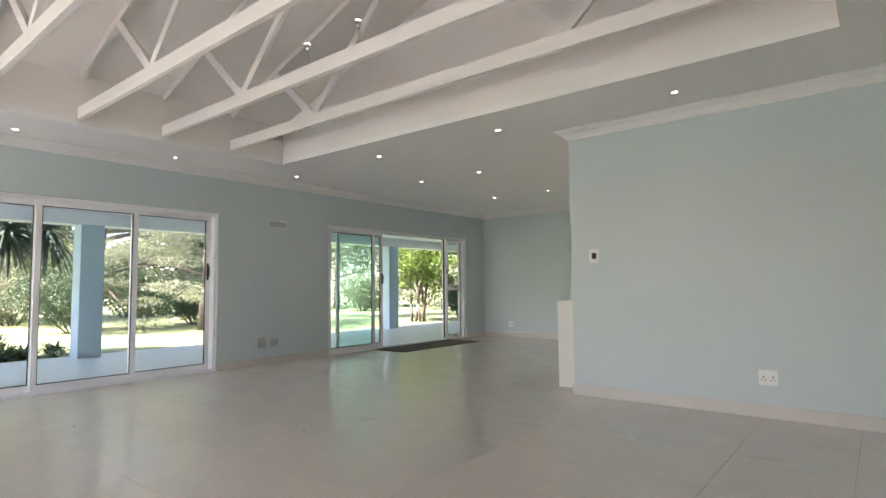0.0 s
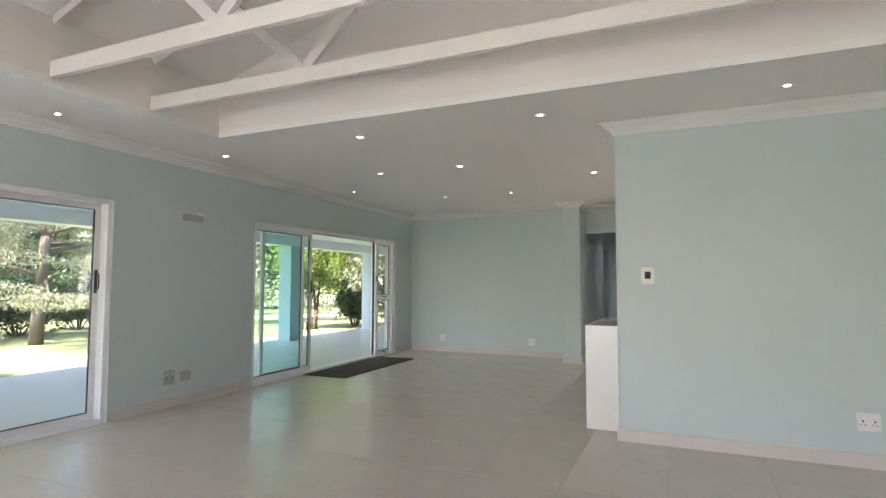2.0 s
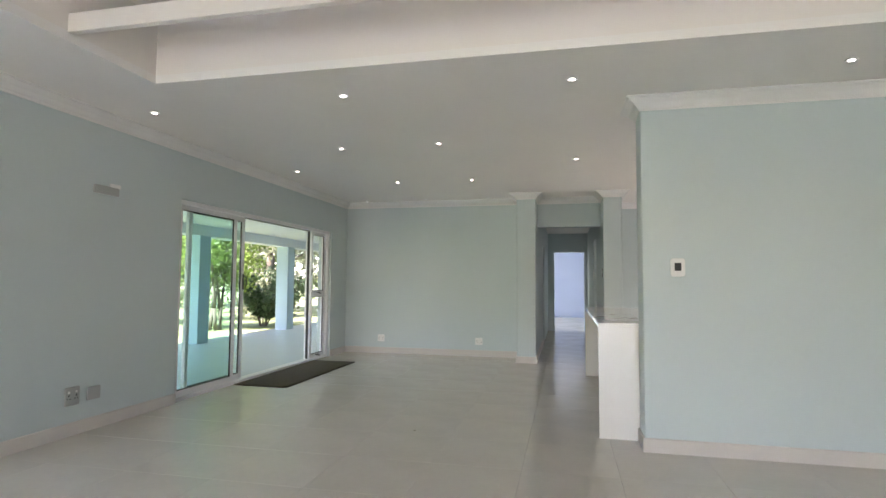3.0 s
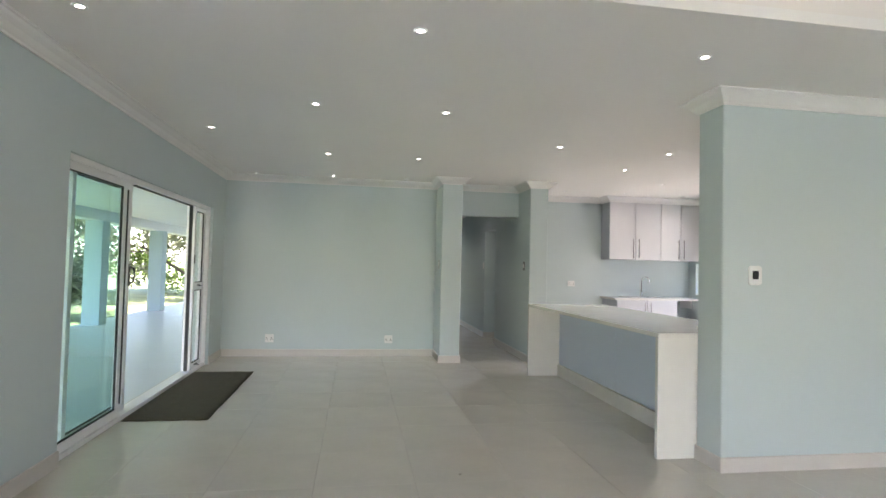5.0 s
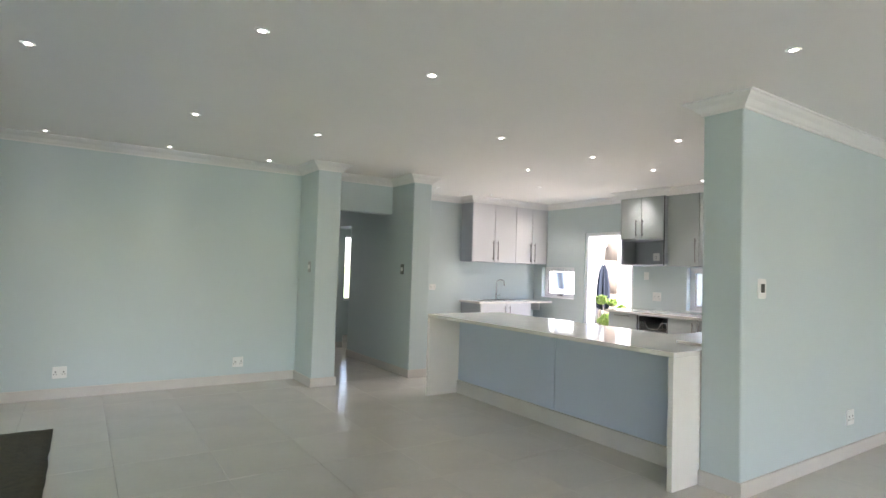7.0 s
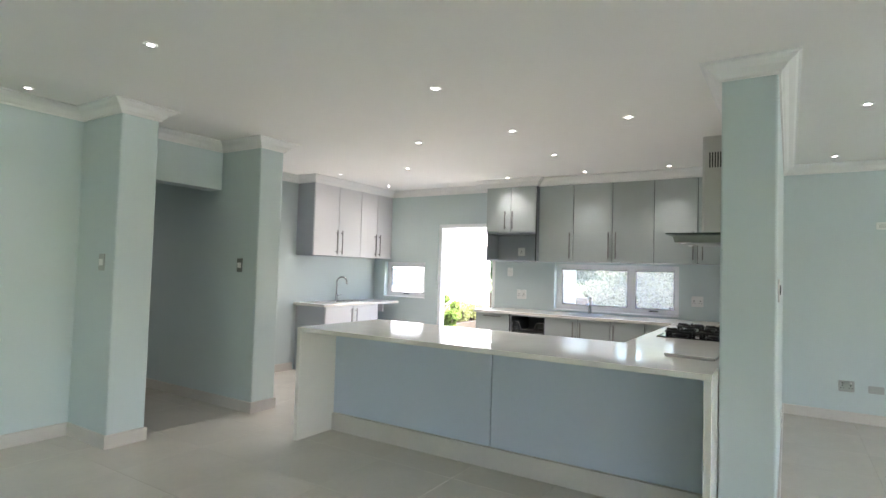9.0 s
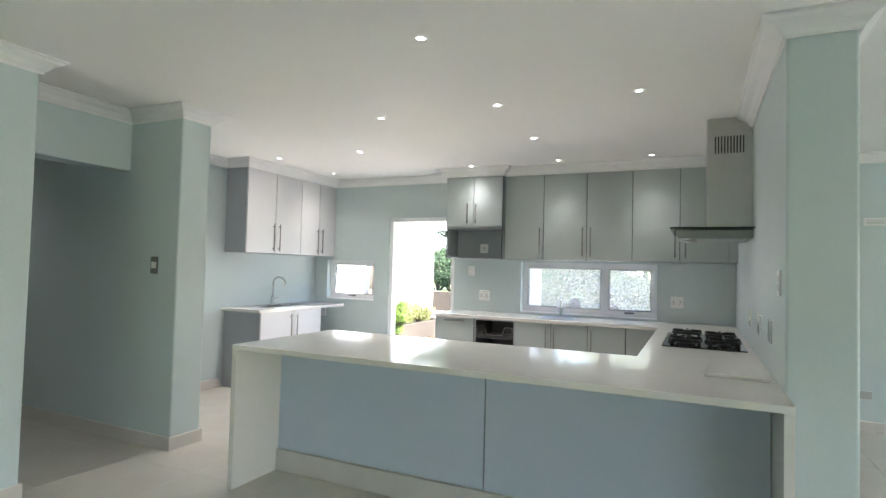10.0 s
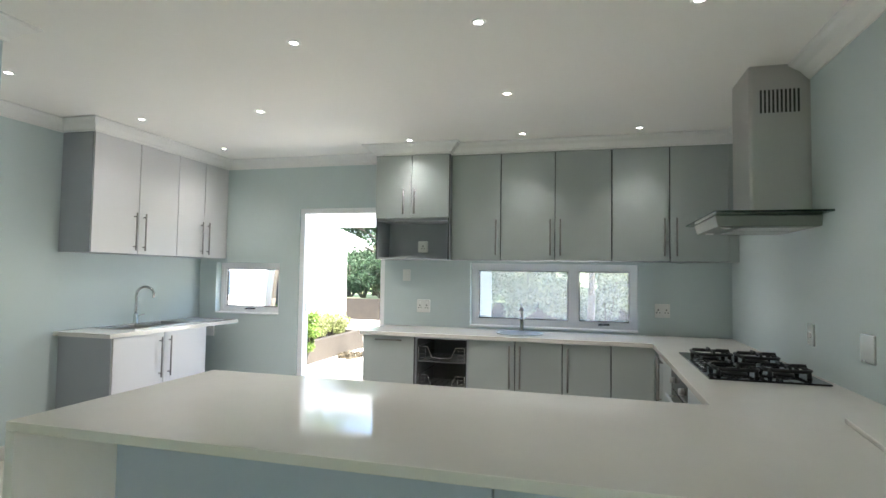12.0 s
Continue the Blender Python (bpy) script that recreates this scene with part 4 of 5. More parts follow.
def hob():
    h = thing("gas_hob", "black glass gas hob with four cast-iron pan supports", "hob", (0, 0, CT))
    part("hob_plate", slab([(0.02, 6.47), (1.02, 6.47), (1.02, 7.03), (0.02, 7.03)], 0.0005, 0.010, 0.002), HOBGLASS, h)
    for x, y, r in ((0.80, 6.87, 0.034), (0.74, 6.62, 0.048), (0.22, 6.87, 0.048), (0.27, 6.61, 0.034)):
        part("burner", lathe(bmesh.new(), [(r * 1.5, 0.010), (r * 1.4, 0.018), (r, 0.020), (r, 0.032), (r * 0.7, 0.037)], (x, y, 0), 20), IRON, h, "black burner cap")
        bm, q, z, c = bmesh.new(), 0.105, 0.056, 0.03
        ring = [(x - q + c, y - q), (x + q - c, y - q), (x + q, y - q + c), (x + q, y + q - c), (x + q - c, y + q), (x - q + c, y + q), (x - q, y + q - c), (x - q, y - q + c), (x - q + c, y - q)]
        pipe(bm, [(u, v, z - 0.012) for u, v in ring], 0.010, 8)
        for sx, sy in ((-1, -1), (1, -1), (1, 1), (-1, 1)):
            rod(bm, (x + sx * (q - 0.012), y + sy * (q - 0.012), 0.010), (x + sx * (q - 0.014), y + sy * (q - 0.014), z - 0.008), 0.013, 0.010, 8)
        for dx, dy in ((1, 0), (-1, 0), (0, 1), (0, -1)):
            pipe(bm, [(x + dx * (q + 0.004), y + dy * (q + 0.004), z - 0.014), (x + dx * q, y + dy * q, z + 0.006), (x + dx * 0.035, y + dy * 0.035, z + 0.006), (x + dx * 0.03, y + dy * 0.03, z - 0.006)], 0.008, 8)
        part("pan_support", bm, IRON, h, "chunky cast-iron pan support")
    for k in range(4):
        x = 0.37 + k * 0.085
        kn = part("knob", lathe(bmesh.new(), [(0.019, 0.010), (0.019, 0.013), (0.015, 0.015), (0.015, 0.034), (0.012, 0.037)], (x, 6.985, 0), 16), BLACK, h, "black control knob")
        part("knob_ring", lathe(bmesh.new(), [(0.0205, 0.0102), (0.0205, 0.014), (0.0192, 0.0145)], (x, 6.985, 0), 16), CHROME, kn, "chrome ring")


hob()


def hood():
    h = thing("cooker_hood", "stainless steel chimney cooker hood with a glass canopy", "cooker hood")
    bm = bmesh.new()
    x0, x1, y0, y1, z0, z1 = 0.385, 0.79, PY1 + 0.001, 6.735, 1.83, H - 0.001
    # the top is notched round the cornice
    prof = [(y0, z0), (y1, z0), (y1, z1), (6.534, z1), (6.53, z1 - 0.014), (6.503, z1 - 0.031), (6.471, z1 - 0.049), (6.451, z1 - 0.074), (6.437, z1 - 0.087), (y0, z1 - 0.1)]
    a = [bm.verts.new((x0, y, z)) for y, z in prof]
    b = [bm.verts.new((x1, y, z)) for y, z in prof]
    bm.faces.new(a), bm.faces.new(b[::-1])
    for i in range(len(prof)):
        bm.faces.new((a[i], b[i], b[(i + 1) % len(prof)], a[(i + 1) % len(prof)]))
    edge = [e for e in bm.edges if abs(e.verts[0].co.z - e.verts[1].co.z) > 0.5 and e.verts[0].co.y > 6.7]
    bmesh.ops.bevel(bm, geom=edge, offset=0.02, segments=4, profile=0.5, affect="EDGES")
    ch = part("chimney", bm, STEEL, h, "brushed steel chimney")
    for k in range(10):
        y = 6.475 + k * 0.0215
        part("vent_slot", boxes((x0 - 0.0015, x0 + 0.002, y, y + 0.011, 2.42, 2.555)), SLOT, ch, "dark vent slot")
    bm = bmesh.new()
    lo = [bm.verts.new(p) for p in ((0.25, PY1 + 0.001, 1.752), (0.86, PY1 + 0.001, 1.752), (0.86, 6.935, 1.752), (0.25, 6.935, 1.752))]
    hi = [bm.verts.new(p) for p in ((0.235, PY1 + 0.001, 1.812), (0.875, PY1 + 0.001, 1.812), (0.875, 6.95, 1.812), (0.235, 6.95, 1.812))]
    bm.faces.new(lo), bm.faces.new(hi[::-1])
    for i in range(4):
        bm.faces.new((lo[i], hi[i], hi[(i + 1) % 4], lo[(i + 1) % 4]))
    bmesh.ops.bevel(bm, geom=bm.edges[:], offset=0.003, segments=2, profile=0.5, affect="EDGES")
    body = part("hood_body", bm, STEEL_DULL, h, "brushed steel extractor body")
    for x in (0.25, 0.545):
        part("filter", boxes((x + 0.02, x + 0.285, 6.46, 6.80, 1.745, 1.7518), bevel=0.002), GREYPLATE, body, "grey mesh filter")
    for x in (0.33, 0.78):
        part("hood_lamp", lathe(bmesh.new(), [(0.022, 1.746), (0.028, 1.7515)], (x, 6.875, 0), 16), PLASTIC, body)
    part("glass_canopy", slab([(0.085, PY1 + 0.003), (1.0, PY1 + 0.003), (1.0, 6.975), (0.99, 6.985), (0.095, 6.985), (0.085, 6.975)], 1.814, 1.824, 0.0015), EDGE_GLASS, h, "greenish glass canopy")


hood()

# sink side
SX0, SX1, SYF = 0.50, 1.62, 11.36
sk = thing("sink_cabinet", "pale grey two-door sink cabinet", "cabinet")
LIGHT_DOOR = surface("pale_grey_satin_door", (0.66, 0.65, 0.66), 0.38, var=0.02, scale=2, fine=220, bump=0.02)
for row in ((SX0, SX0 + 0.018, SYF + 0.02, KY - 0.002, 0.0, CT - TH - 0.002), (SX1 - 0.018, SX1, SYF + 0.02, KY - 0.002, 0.0, CT - TH - 0.002)):
    part("side_panel", boxes(row), GREY_SIDE, sk)
part("bottom_panel", boxes((SX0 + 0.018, SX1 - 0.018, SYF + 0.02, KY - 0.002, 0.08, 0.098)), GREY_SIDE, sk)
for a, b, hx in ((SX0, 1.055, 1.0), (1.055, SX1, 1.11)):
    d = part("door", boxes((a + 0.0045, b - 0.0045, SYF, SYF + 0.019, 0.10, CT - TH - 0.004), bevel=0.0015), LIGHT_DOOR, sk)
    bar_handle(d, "z", hx, SYF, 0.68, 0.36, (0, -1, 0))
su = thing("wall_cabinet", "pale grey four-door wall cabinet above the sink", "cabinet")
for nm, row in (("side_panel", (SUX, SUX + 0.018, SUY + 0.02, KY - 0.002, UZ0, UZ1)), ("bottom_panel", (SUX + 0.018, EX - 0.004, SUY + 0.02, KY - 0.002, UZ0, UZ0 + 0.018)),
                ("top_panel", (SUX + 0.018, EX - 0.004, SUY + 0.02, KY - 0.002, UZ1 - 0.018, UZ1)), ("divider", (1.42, 1.438, SUY + 0.02, KY - 0.002, UZ0 + 0.018, UZ1 - 0.018))):
    part(nm, boxes(row), GREY_SIDE, su)
for a, b, hx in ((SUX, 0.945, 0.895), (0.945, 1.43, 1.0), (1.43, 1.815, 1.765), (1.815, EX - 0.004, 1.865)):
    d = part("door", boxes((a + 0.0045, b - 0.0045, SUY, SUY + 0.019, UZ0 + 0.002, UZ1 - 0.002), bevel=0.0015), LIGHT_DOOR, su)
    bar_handle(d, "z", hx, SUY, 1.80, 0.34, (0, -1, 0))
solid("trim_sink_cabinet_top", boxes((SUX + 0.012, EX, SUY + 0.012, KY, UZ1 + 0.001, H - 0.001)), CORNICE, "white boxing above the sink wall cabinets")
wt2 = thing("worktop", "white quartz worktop around the steel sink", "worktop")
bm = bmesh.new()
xs, ys = (0.45, 0.86, 1.17, 1.22, 1.50, 2.1), (SYF - 0.02, 11.47, 11.81, KY - 0.002)
grid = [[bm.verts.new((x, y, CT)) for y in ys] for x in xs]
for i in range(5):
    for j in range(3):
        if (i, j) not in ((1, 1), (3, 1)):
            bm.faces.new((grid[i][j], grid[i + 1][j], grid[i + 1][j + 1], grid[i][j + 1]))
ext = bmesh.ops.extrude_face_region(bm, geom=bm.faces[:])
for v in [g for g in ext["geom"] if isinstance(g, bmesh.types.BMVert)]:
    v.co.z = CT - TH
bmesh.ops.recalc_face_normals(bm, faces=bm.faces[:])
part("slab", bm, QUARTZ, wt2)
part("bracket", boxes((2.03, 2.05, 11.6, KY - 0.002, 0.75, CT - TH)), ALU, wt2)


def swan_tap(x, y, h, out, label):
    t = thing("kitchen_tap", label, "tap", (x, y, CT))
    part("tap_base", lathe(bmesh.new(), [(0.027, 0.004), (0.025, 0.018), (0.019, 0.03), (0.020, 0.10), (0.013, 0.11)], seg=16), TAP, t)
    r, o = 0.075, Vector(out)
    pts = [(0, 0, 0.10), (0, 0, h - r)] + [tuple(o * (r - r * math.cos(a)) + Vector((0, 0, h - r + r * math.sin(a)))) for a in (math.pi * k / 10 for k in range(1, 10))] + [tuple(o * 2 * r + Vector((0, 0, h - r - 0.03)))]
    part("spout", pipe(bmesh.new(), pts, 0.012, 12), TAP, t, "curved chrome spout")
    part("lever", pipe(bmesh.new(), [(0.018, 0, 0.075), (0.045, -0.01, 0.085), (0.085, -0.02, 0.095)], 0.006, 8), CHROME, t)


swan_tap(1.20, 11.83, 0.36, (0.55, -0.83, 0), "chrome swan-neck tap behind the steel sink")


def steel_sink():
    s = thing("kitchen_sink", "inset stainless steel double sink with drainer", "sink", (0, 0, CT))
    x0, x1, y0, y1 = 0.78, 1.98, 11.42, 11.86
    bowls = [(0.86, 1.17), (1.22, 1.50)]
    bm = bmesh.new()
    box(bm, x0, x1, y0, y0 + 0.05, 0.0005, 0.006), box(bm, x0, x1, y1 - 0.05, y1, 0.0005, 0.006)
    for a, b in ((x0, 0.86), (1.17, 1.22), (1.50, x1)):
        box(bm, a, b, y0 + 0.05, y1 - 0.05, 0.0005, 0.006)
    for k in range(7):
        part("rib", boxes((1.56, 1.92, y0 + 0.09 + k * 0.04, y0 + 0.10 + k * 0.04, 0.006, 0.009)), STEEL, s)
    part("drainer", bm, STEEL, s)
    for a, b in bowls:
        w = part("bowl", boxes((a, b, y0 + 0.05, y1 - 0.05, -0.165, -0.16), (a, a + 0.003, y0 + 0.05, y1 - 0.05, -0.16, 0.0055), (b - 0.003, b, y0 + 0.05, y1 - 0.05, -0.16, 0.0055), (a + 0.003, b - 0.003, y0 + 0.05, y0 + 0.053, -0.16, 0.0055), (a + 0.003, b - 0.003, y1 - 0.053, y1 - 0.05, -0.16, 0.0055)), STEEL, s, "deep steel bowl")
        part("bowl_rim", pipe(bmesh.new(), [(a, y0 + 0.05, 0.007), (b, y0 + 0.05, 0.007), (b, y1 - 0.05, 0.007), (a, y1 - 0.05, 0.007), (a, y0 + 0.05, 0.007)], 0.004, 8), CHROME, w, "polished rim")
        part("drain", lathe(bmesh.new(), [(0.04, -0.1595), (0.036, -0.157)], ((a + b) / 2, 11.64, 0), 16), CHROME, w)


steel_sink()

rs = thing("round_sink", "round stainless steel prep sink in the worktop", "sink", (1.88, 8.24, CT))
part("rim", lathe(bmesh.new(), [(0.215, 0.0005), (0.21, 0.006), (0.19, 0.006), (0.185, 0.003)], seg=36), STEEL_DULL, rs)
# nearly flat disc; only its dark colour gives the bowl depth
part("bowl", lathe(bmesh.new(), [(0.186, 0.004), (0.17, 0.002), (0.02, 0.0012)], seg=36), BOWL, rs, "flat steel disc, coloured dark for a bowl's shade")
part("drain", lathe(bmesh.new(), [(0.03, 0.0012), (0.028, 0.004)], seg=16), CHROME, rs)
pt = thing("pillar_tap", "short chrome pillar tap behind the round sink", "tap", (2.10, 8.25, CT))
part("tap_base", lathe(bmesh.new(), [(0.028, 0.0), (0.026, 0.02), (0.021, 0.03), (0.021, 0.17), (0.024, 0.175), (0.024, 0.215), (0.014, 0.22)], seg=16), TAP, pt)
part("spout", pipe(bmesh.new(), [(0, 0, 0.10), (-0.06, 0, 0.125), (-0.12, 0, 0.12)], 0.012, 10), TAP, pt)
part("lever", pipe(bmesh.new(), [(0, 0, 0.21), (-0.005, 0, 0.235), (-0.01, 0, 0.255)], 0.007, 8), TAP, pt)

bd = thing("worktop_offcut", "loose white quartz offcut lying on the worktop", "board", (0, 0, CT))
part("slab", slab([(-1.14, 6.46), (-0.74, 6.45), (-0.75, 6.72), (-1.12, 6.76)], 0.0006, 0.020, 0.004), QUARTZ, bd)


# ---- garden ----
def leaves(clumps, count, size, rng, droop=0.0, slim=0.45, flat=0.75):
    """Small folded leaves scattered in clumps (centre, radius): vertices and faces."""
    w = np.array([r ** 2 for _, r in clumps])
    pick = rng.choice(len(clumps), count, p=w / w.sum())
    c = np.array([p for p, _ in clumps])[pick]
    r = np.array([q for _, q in clumps])[pick]
    d = rng.normal(size=(count, 3))
    d /= np.linalg.norm(d, axis=1)[:, None]
    p = c + d * (r * rng.uniform(0.35, 1.0, count) ** 0.6)[:, None] * np.array([1, 1, flat])
    a = rng.normal(size=(count, 3)) + d * 0.6 + np.array([0, 0, -droop])
    a /= np.linalg.norm(a, axis=1)[:, None]
    b = np.cross(a, rng.normal(size=(count, 3)))
    b /= np.linalg.norm(b, axis=1)[:, None]
    s = (size * rng.uniform(0.6, 1.4, count))[:, None]
    n = np.cross(a, b)
    v = np.stack([p - a * s * 0.5, p + b * s * slim * 0.5 + n * s * 0.08, p + a * s * 0.5, p - b * s * slim * 0.5 + n * s * 0.08], 1).reshape(-1, 3)
    return v, np.arange(count * 4).reshape(-1, 4)


def leaf_part(name, clumps, count, size, material, parent, seed, droop=0.0, slim=0.45, label="", flat=0.75):
    v, f = leaves(clumps, count, size, np.random.default_rng(seed), droop, slim, flat)
    me = bpy.data.meshes.new(name)
    me.from_pydata(v.tolist(), [], f.tolist())
    me.materials.append(material)
    ob = new(name, me)
    ob.parent = parent
    return tagged(ob, label)


def tree(label, x, y, h, spread, material, seed, count=6000, size=0.16, trunk=0.16, low=0.3, stems=1, z0=-0.14, limbs=9, slim=0.45, flat=0.75):
    """A tapered trunk with limbs and an uneven crown of many clumps."""
    rng = np.random.default_rng(seed)
    t = thing("tree", label, "tree", (x, y, z0))
    bm = bmesh.new()
    clumps = []
    for s in range(stems):
        lean = rng.normal(size=2) * (0.03 if stems == 1 else 0.16) * h
        base = Vector((*(rng.normal(size=2) * (0 if stems == 1 else 0.18)), 0))
        pts = [base + Vector((lean[0] * k ** 1.4 + 0.05 * math.sin(3 * k + s), lean[1] * k ** 1.4, h * 0.86 * k)) for k in np.linspace(0, 1, 6)]
        for i in range(5):
            rod(bm, pts[i], pts[i + 1], trunk * (1 - 0.17 * i), trunk * (1 - 0.17 * (i + 1)), 9)
        for k in range(limbs):
            u = low + (0.95 - low) * (k + rng.uniform(0, 0.9)) / limbs
            q = pts[min(int(u * 5), 4)].lerp(pts[min(int(u * 5) + 1, 5)], u * 5 - int(u * 5))
            an, ln = rng.uniform(0, 6.283), spread * (1.05 - 0.55 * u) * rng.uniform(0.7, 1.15)
            e = q + Vector((math.cos(an) * ln, math.sin(an) * ln, ln * (rng.uniform(0.0, 0.5) if flat > 0.5 else rng.uniform(-0.12, 0.15))))
            m = q.lerp(e, 0.5) + Vector((0, 0, 0.12 * ln))
            rod(bm, q, m, trunk * 0.38, trunk * 0.22, 6), rod(bm, m, e, trunk * 0.22, trunk * 0.07, 6)
            for g in range(4):
                f = 0.35 + 0.65 * g / 3
                clumps.append((tuple(q.lerp(e, f) + Vector(rng.normal(size=3) * spread * 0.13)), spread * rng.uniform(0.16, 0.30)))
        clumps.append((tuple(pts[-1] + Vector((0, 0, 0.05 * h))), spread * 0.35))
    part("trunk", bm, BARK, t, "grey-brown bark trunk and limbs")
    leaf_part("crown", clumps, count, size, material, t, seed + 1, slim=slim, flat=flat)
    return t


def shrub(label, x, y, h, spread, material, seed, count=2500, size=0.12, z0=-0.14, slim=0.45):
    rng = np.random.default_rng(seed)
    t = thing("shrub", label, "shrub", (x, y, z0))
    bm, clumps = bmesh.new(), []
    for k in range(9):
        an, u = rng.uniform(0, 6.283), rng.uniform(0.2, 1)
        e = Vector((math.cos(an) * spread * u * 0.8, math.sin(an) * spread * u * 0.8, h * rng.uniform(0.35, 0.85)))
        rod(bm, (e.x * 0.15, e.y * 0.15, 0), e, 0.025, 0.008, 6)
        clumps += [(tuple(e), spread * rng.uniform(0.3, 0.45)), (tuple(e * 0.6), spread * rng.uniform(0.25, 0.4))]
    part("stems", bm, BARK, t)
    leaf_part("foliage", clumps, count, size, material, t, seed + 1, slim=slim)
    return t


def blades(bm, c, n, length, width, rng, up=(0.0, 1.3), sag=0.5):
    """A rosette of long tapering leaves that bend over."""
    for _ in range(n):
        an, el = rng.uniform(0, 6.283), rng.uniform(*up)
        ln = length * rng.uniform(0.7, 1.1)
        d = Vector((math.cos(an) * math.cos(el), math.sin(an) * math.cos(el), math.sin(el)))
        sd = Vector((-math.sin(an), math.cos(an), 0))
        prev = None
        for i in range(5):
            k = i / 4
            p = Vector(c) + d * ln * k + Vector((0, 0, -sag * ln * k * k))
            w = width * (1 - k) ** 0.7 * (0.6 + 0.8 * min(k * 3, 1)) * 0.5 + 0.001
            cur = (bm.verts.new(p - sd * w), bm.verts.new(p + sd * w))
            if prev:
                bm.faces.new((prev[0], prev[1], cur[1], cur[0]))
            prev = cur


rng = np.random.default_rng(77)
yu = thing("yucca", "tall spiky yucca with drooping blue-green leaf heads", "yucca", (-11.6, 1.7, -0.14))
bm = bmesh.new()
heads = ((0.2, 1.2, 2.5), (0.5, 0.2, 2.9), (0.7, 1.9, 2.3), (-0.3, 1.6, 2.95), (0.55, 2.55, 2.35), (0.1, 2.2, 2.75))
for hx, hy, hz in heads:
    rod(bm, (0, 0, 0), (hx * 0.4, hy * 0.35, hz * 0.6), 0.13, 0.09, 9), rod(bm, (hx * 0.4, hy * 0.35, hz * 0.6), (hx, hy, hz), 0.09, 0.06, 9)
part("trunk", bm, BARK, yu)
for c in heads:
    bm = bmesh.new()
    blades(bm, c, 230, 0.85, 0.05, rng, (-1.0, 1.3), 0.4)
    part("leaf_head", bm, LEAF_BLADE, yu)
for k, (x, y, s) in enumerate(((-10.15, 3.1, 0.8), (-10.2, 3.75, 0.65), (-10.25, 2.45, 0.95), (-10.7, 3.4, 0.9), (-10.5, 4.25, 0.6), (-10.3, 1.7, 0.9), (-10.9, 2.7, 1.0), (-10.2, 3.45, 0.7))):
    ag = thing("border_plant", "dark green strap-leaved border plant by the veranda", "plant", (x, y, -0.14), "veranda border plants")
    bm = bmesh.new()
    blades(bm, (0, 0, 0), 80, s * 1.25, 0.055, rng, (0.5, 1.45), 0.55)
    part("leaves", bm, LEAF_DARK, ag)

# west garden
tree("broad pale-leaved conifer on the lawn", -14.9, 9.3, 7.5, 3.6, LEAF_PALE, 11, 60000, 0.075, 0.16, 0.2, limbs=20, slim=0.3, flat=0.22)
tree("pale feathery conifer behind the lawn", -18.5, 7.6, 8.0, 3.6, LEAF_PALE, 21, 48000, 0.08, 0.22, 0.12, limbs=20, slim=0.3, flat=0.22)
tree("tall grey-green tree at the lawn edge", -16.5, 15.2, 8.0, 3.2, LEAF_PALE, 31, 22000, 0.11, 0.2, 0.3, limbs=14, slim=0.35)
tree("lime-green leafy tree with several stems", -11.6, 15.6, 3.7, 1.7, LEAF_LIME, 41, 11000, 0.10, 0.055, 0.42, stems=5, limbs=6, slim=0.6)
shrub("dark dense shrub beside the veranda", -11.2, 17.3, 1.7, 0.9, LEAF_DARK, 51, 4500, 0.12)
shrub("dark dense shrub beside the veranda", -13.2, 21.5, 2.0, 1.3, LEAF_DARK, 53, 4500, 0.12)
for k, (x, y, h, s) in enumerate(((-17.0, 6.6, 2.2, 1.6), (-16.8, 8.2, 2.5, 1.7), (-17.6, 10.4, 2.2, 1.7), (-18.2, 12.4, 2.1, 1.6))):
    shrub("dark green garden shrub along the lawn", x, y, h, s, LEAF_DARK, 61 + 2 * k, 7000, 0.09)
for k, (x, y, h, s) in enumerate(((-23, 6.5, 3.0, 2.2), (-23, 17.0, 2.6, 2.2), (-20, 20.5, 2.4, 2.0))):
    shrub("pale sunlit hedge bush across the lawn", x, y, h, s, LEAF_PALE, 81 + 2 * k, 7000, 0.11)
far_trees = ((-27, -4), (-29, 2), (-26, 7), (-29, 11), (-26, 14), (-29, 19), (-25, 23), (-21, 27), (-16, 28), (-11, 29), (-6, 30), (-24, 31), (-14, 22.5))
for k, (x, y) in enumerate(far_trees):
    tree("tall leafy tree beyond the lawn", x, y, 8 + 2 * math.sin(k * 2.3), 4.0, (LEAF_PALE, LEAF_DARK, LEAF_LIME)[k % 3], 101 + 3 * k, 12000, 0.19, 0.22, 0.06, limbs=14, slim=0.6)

# ---- yard behind the kitchen ----
ob = thing("house_wing", "white rendered house wing beside the yard", "building", (0, 0, -0.1))
solid("beam_yard", boxes((3.95, 4.07, 9.36, 13.195, 2.11, 2.36), (3.95, 4.07, 9.36, 9.46, -0.07, 2.109)), OUTWHITE, "white painted beam across the yard on a post")
part("wall", boxes((2.6, 8.8, 13.2, 19.0, 0, 2.42)), OUTWHITE, ob)
bm = bmesh.new()
lo = [bm.verts.new(p) for p in ((2.5, 12.9, 2.21), (9.15, 12.9, 2.21), (9.15, 19.5, 2.21), (2.5, 19.5, 2.21))]
mi = [bm.verts.new(v.co + Vector((0, 0, 0.14))) for v in lo]
hi = [bm.verts.new(p) for p in ((2.5, 15.8, 3.9), (6.6, 15.8, 3.9), (6.6, 16.4, 3.9), (2.5, 16.4, 3.9))]
bm.faces.new(lo), bm.faces.new(hi[::-1])
for p, q in ((lo, mi), (mi, hi)):
    for i in range(4):
        bm.faces.new((p[i], q[i], q[(i + 1) % 4], p[(i + 1) % 4]))
part("roof", bm, OUTWHITE, ob, "pale hipped roof")
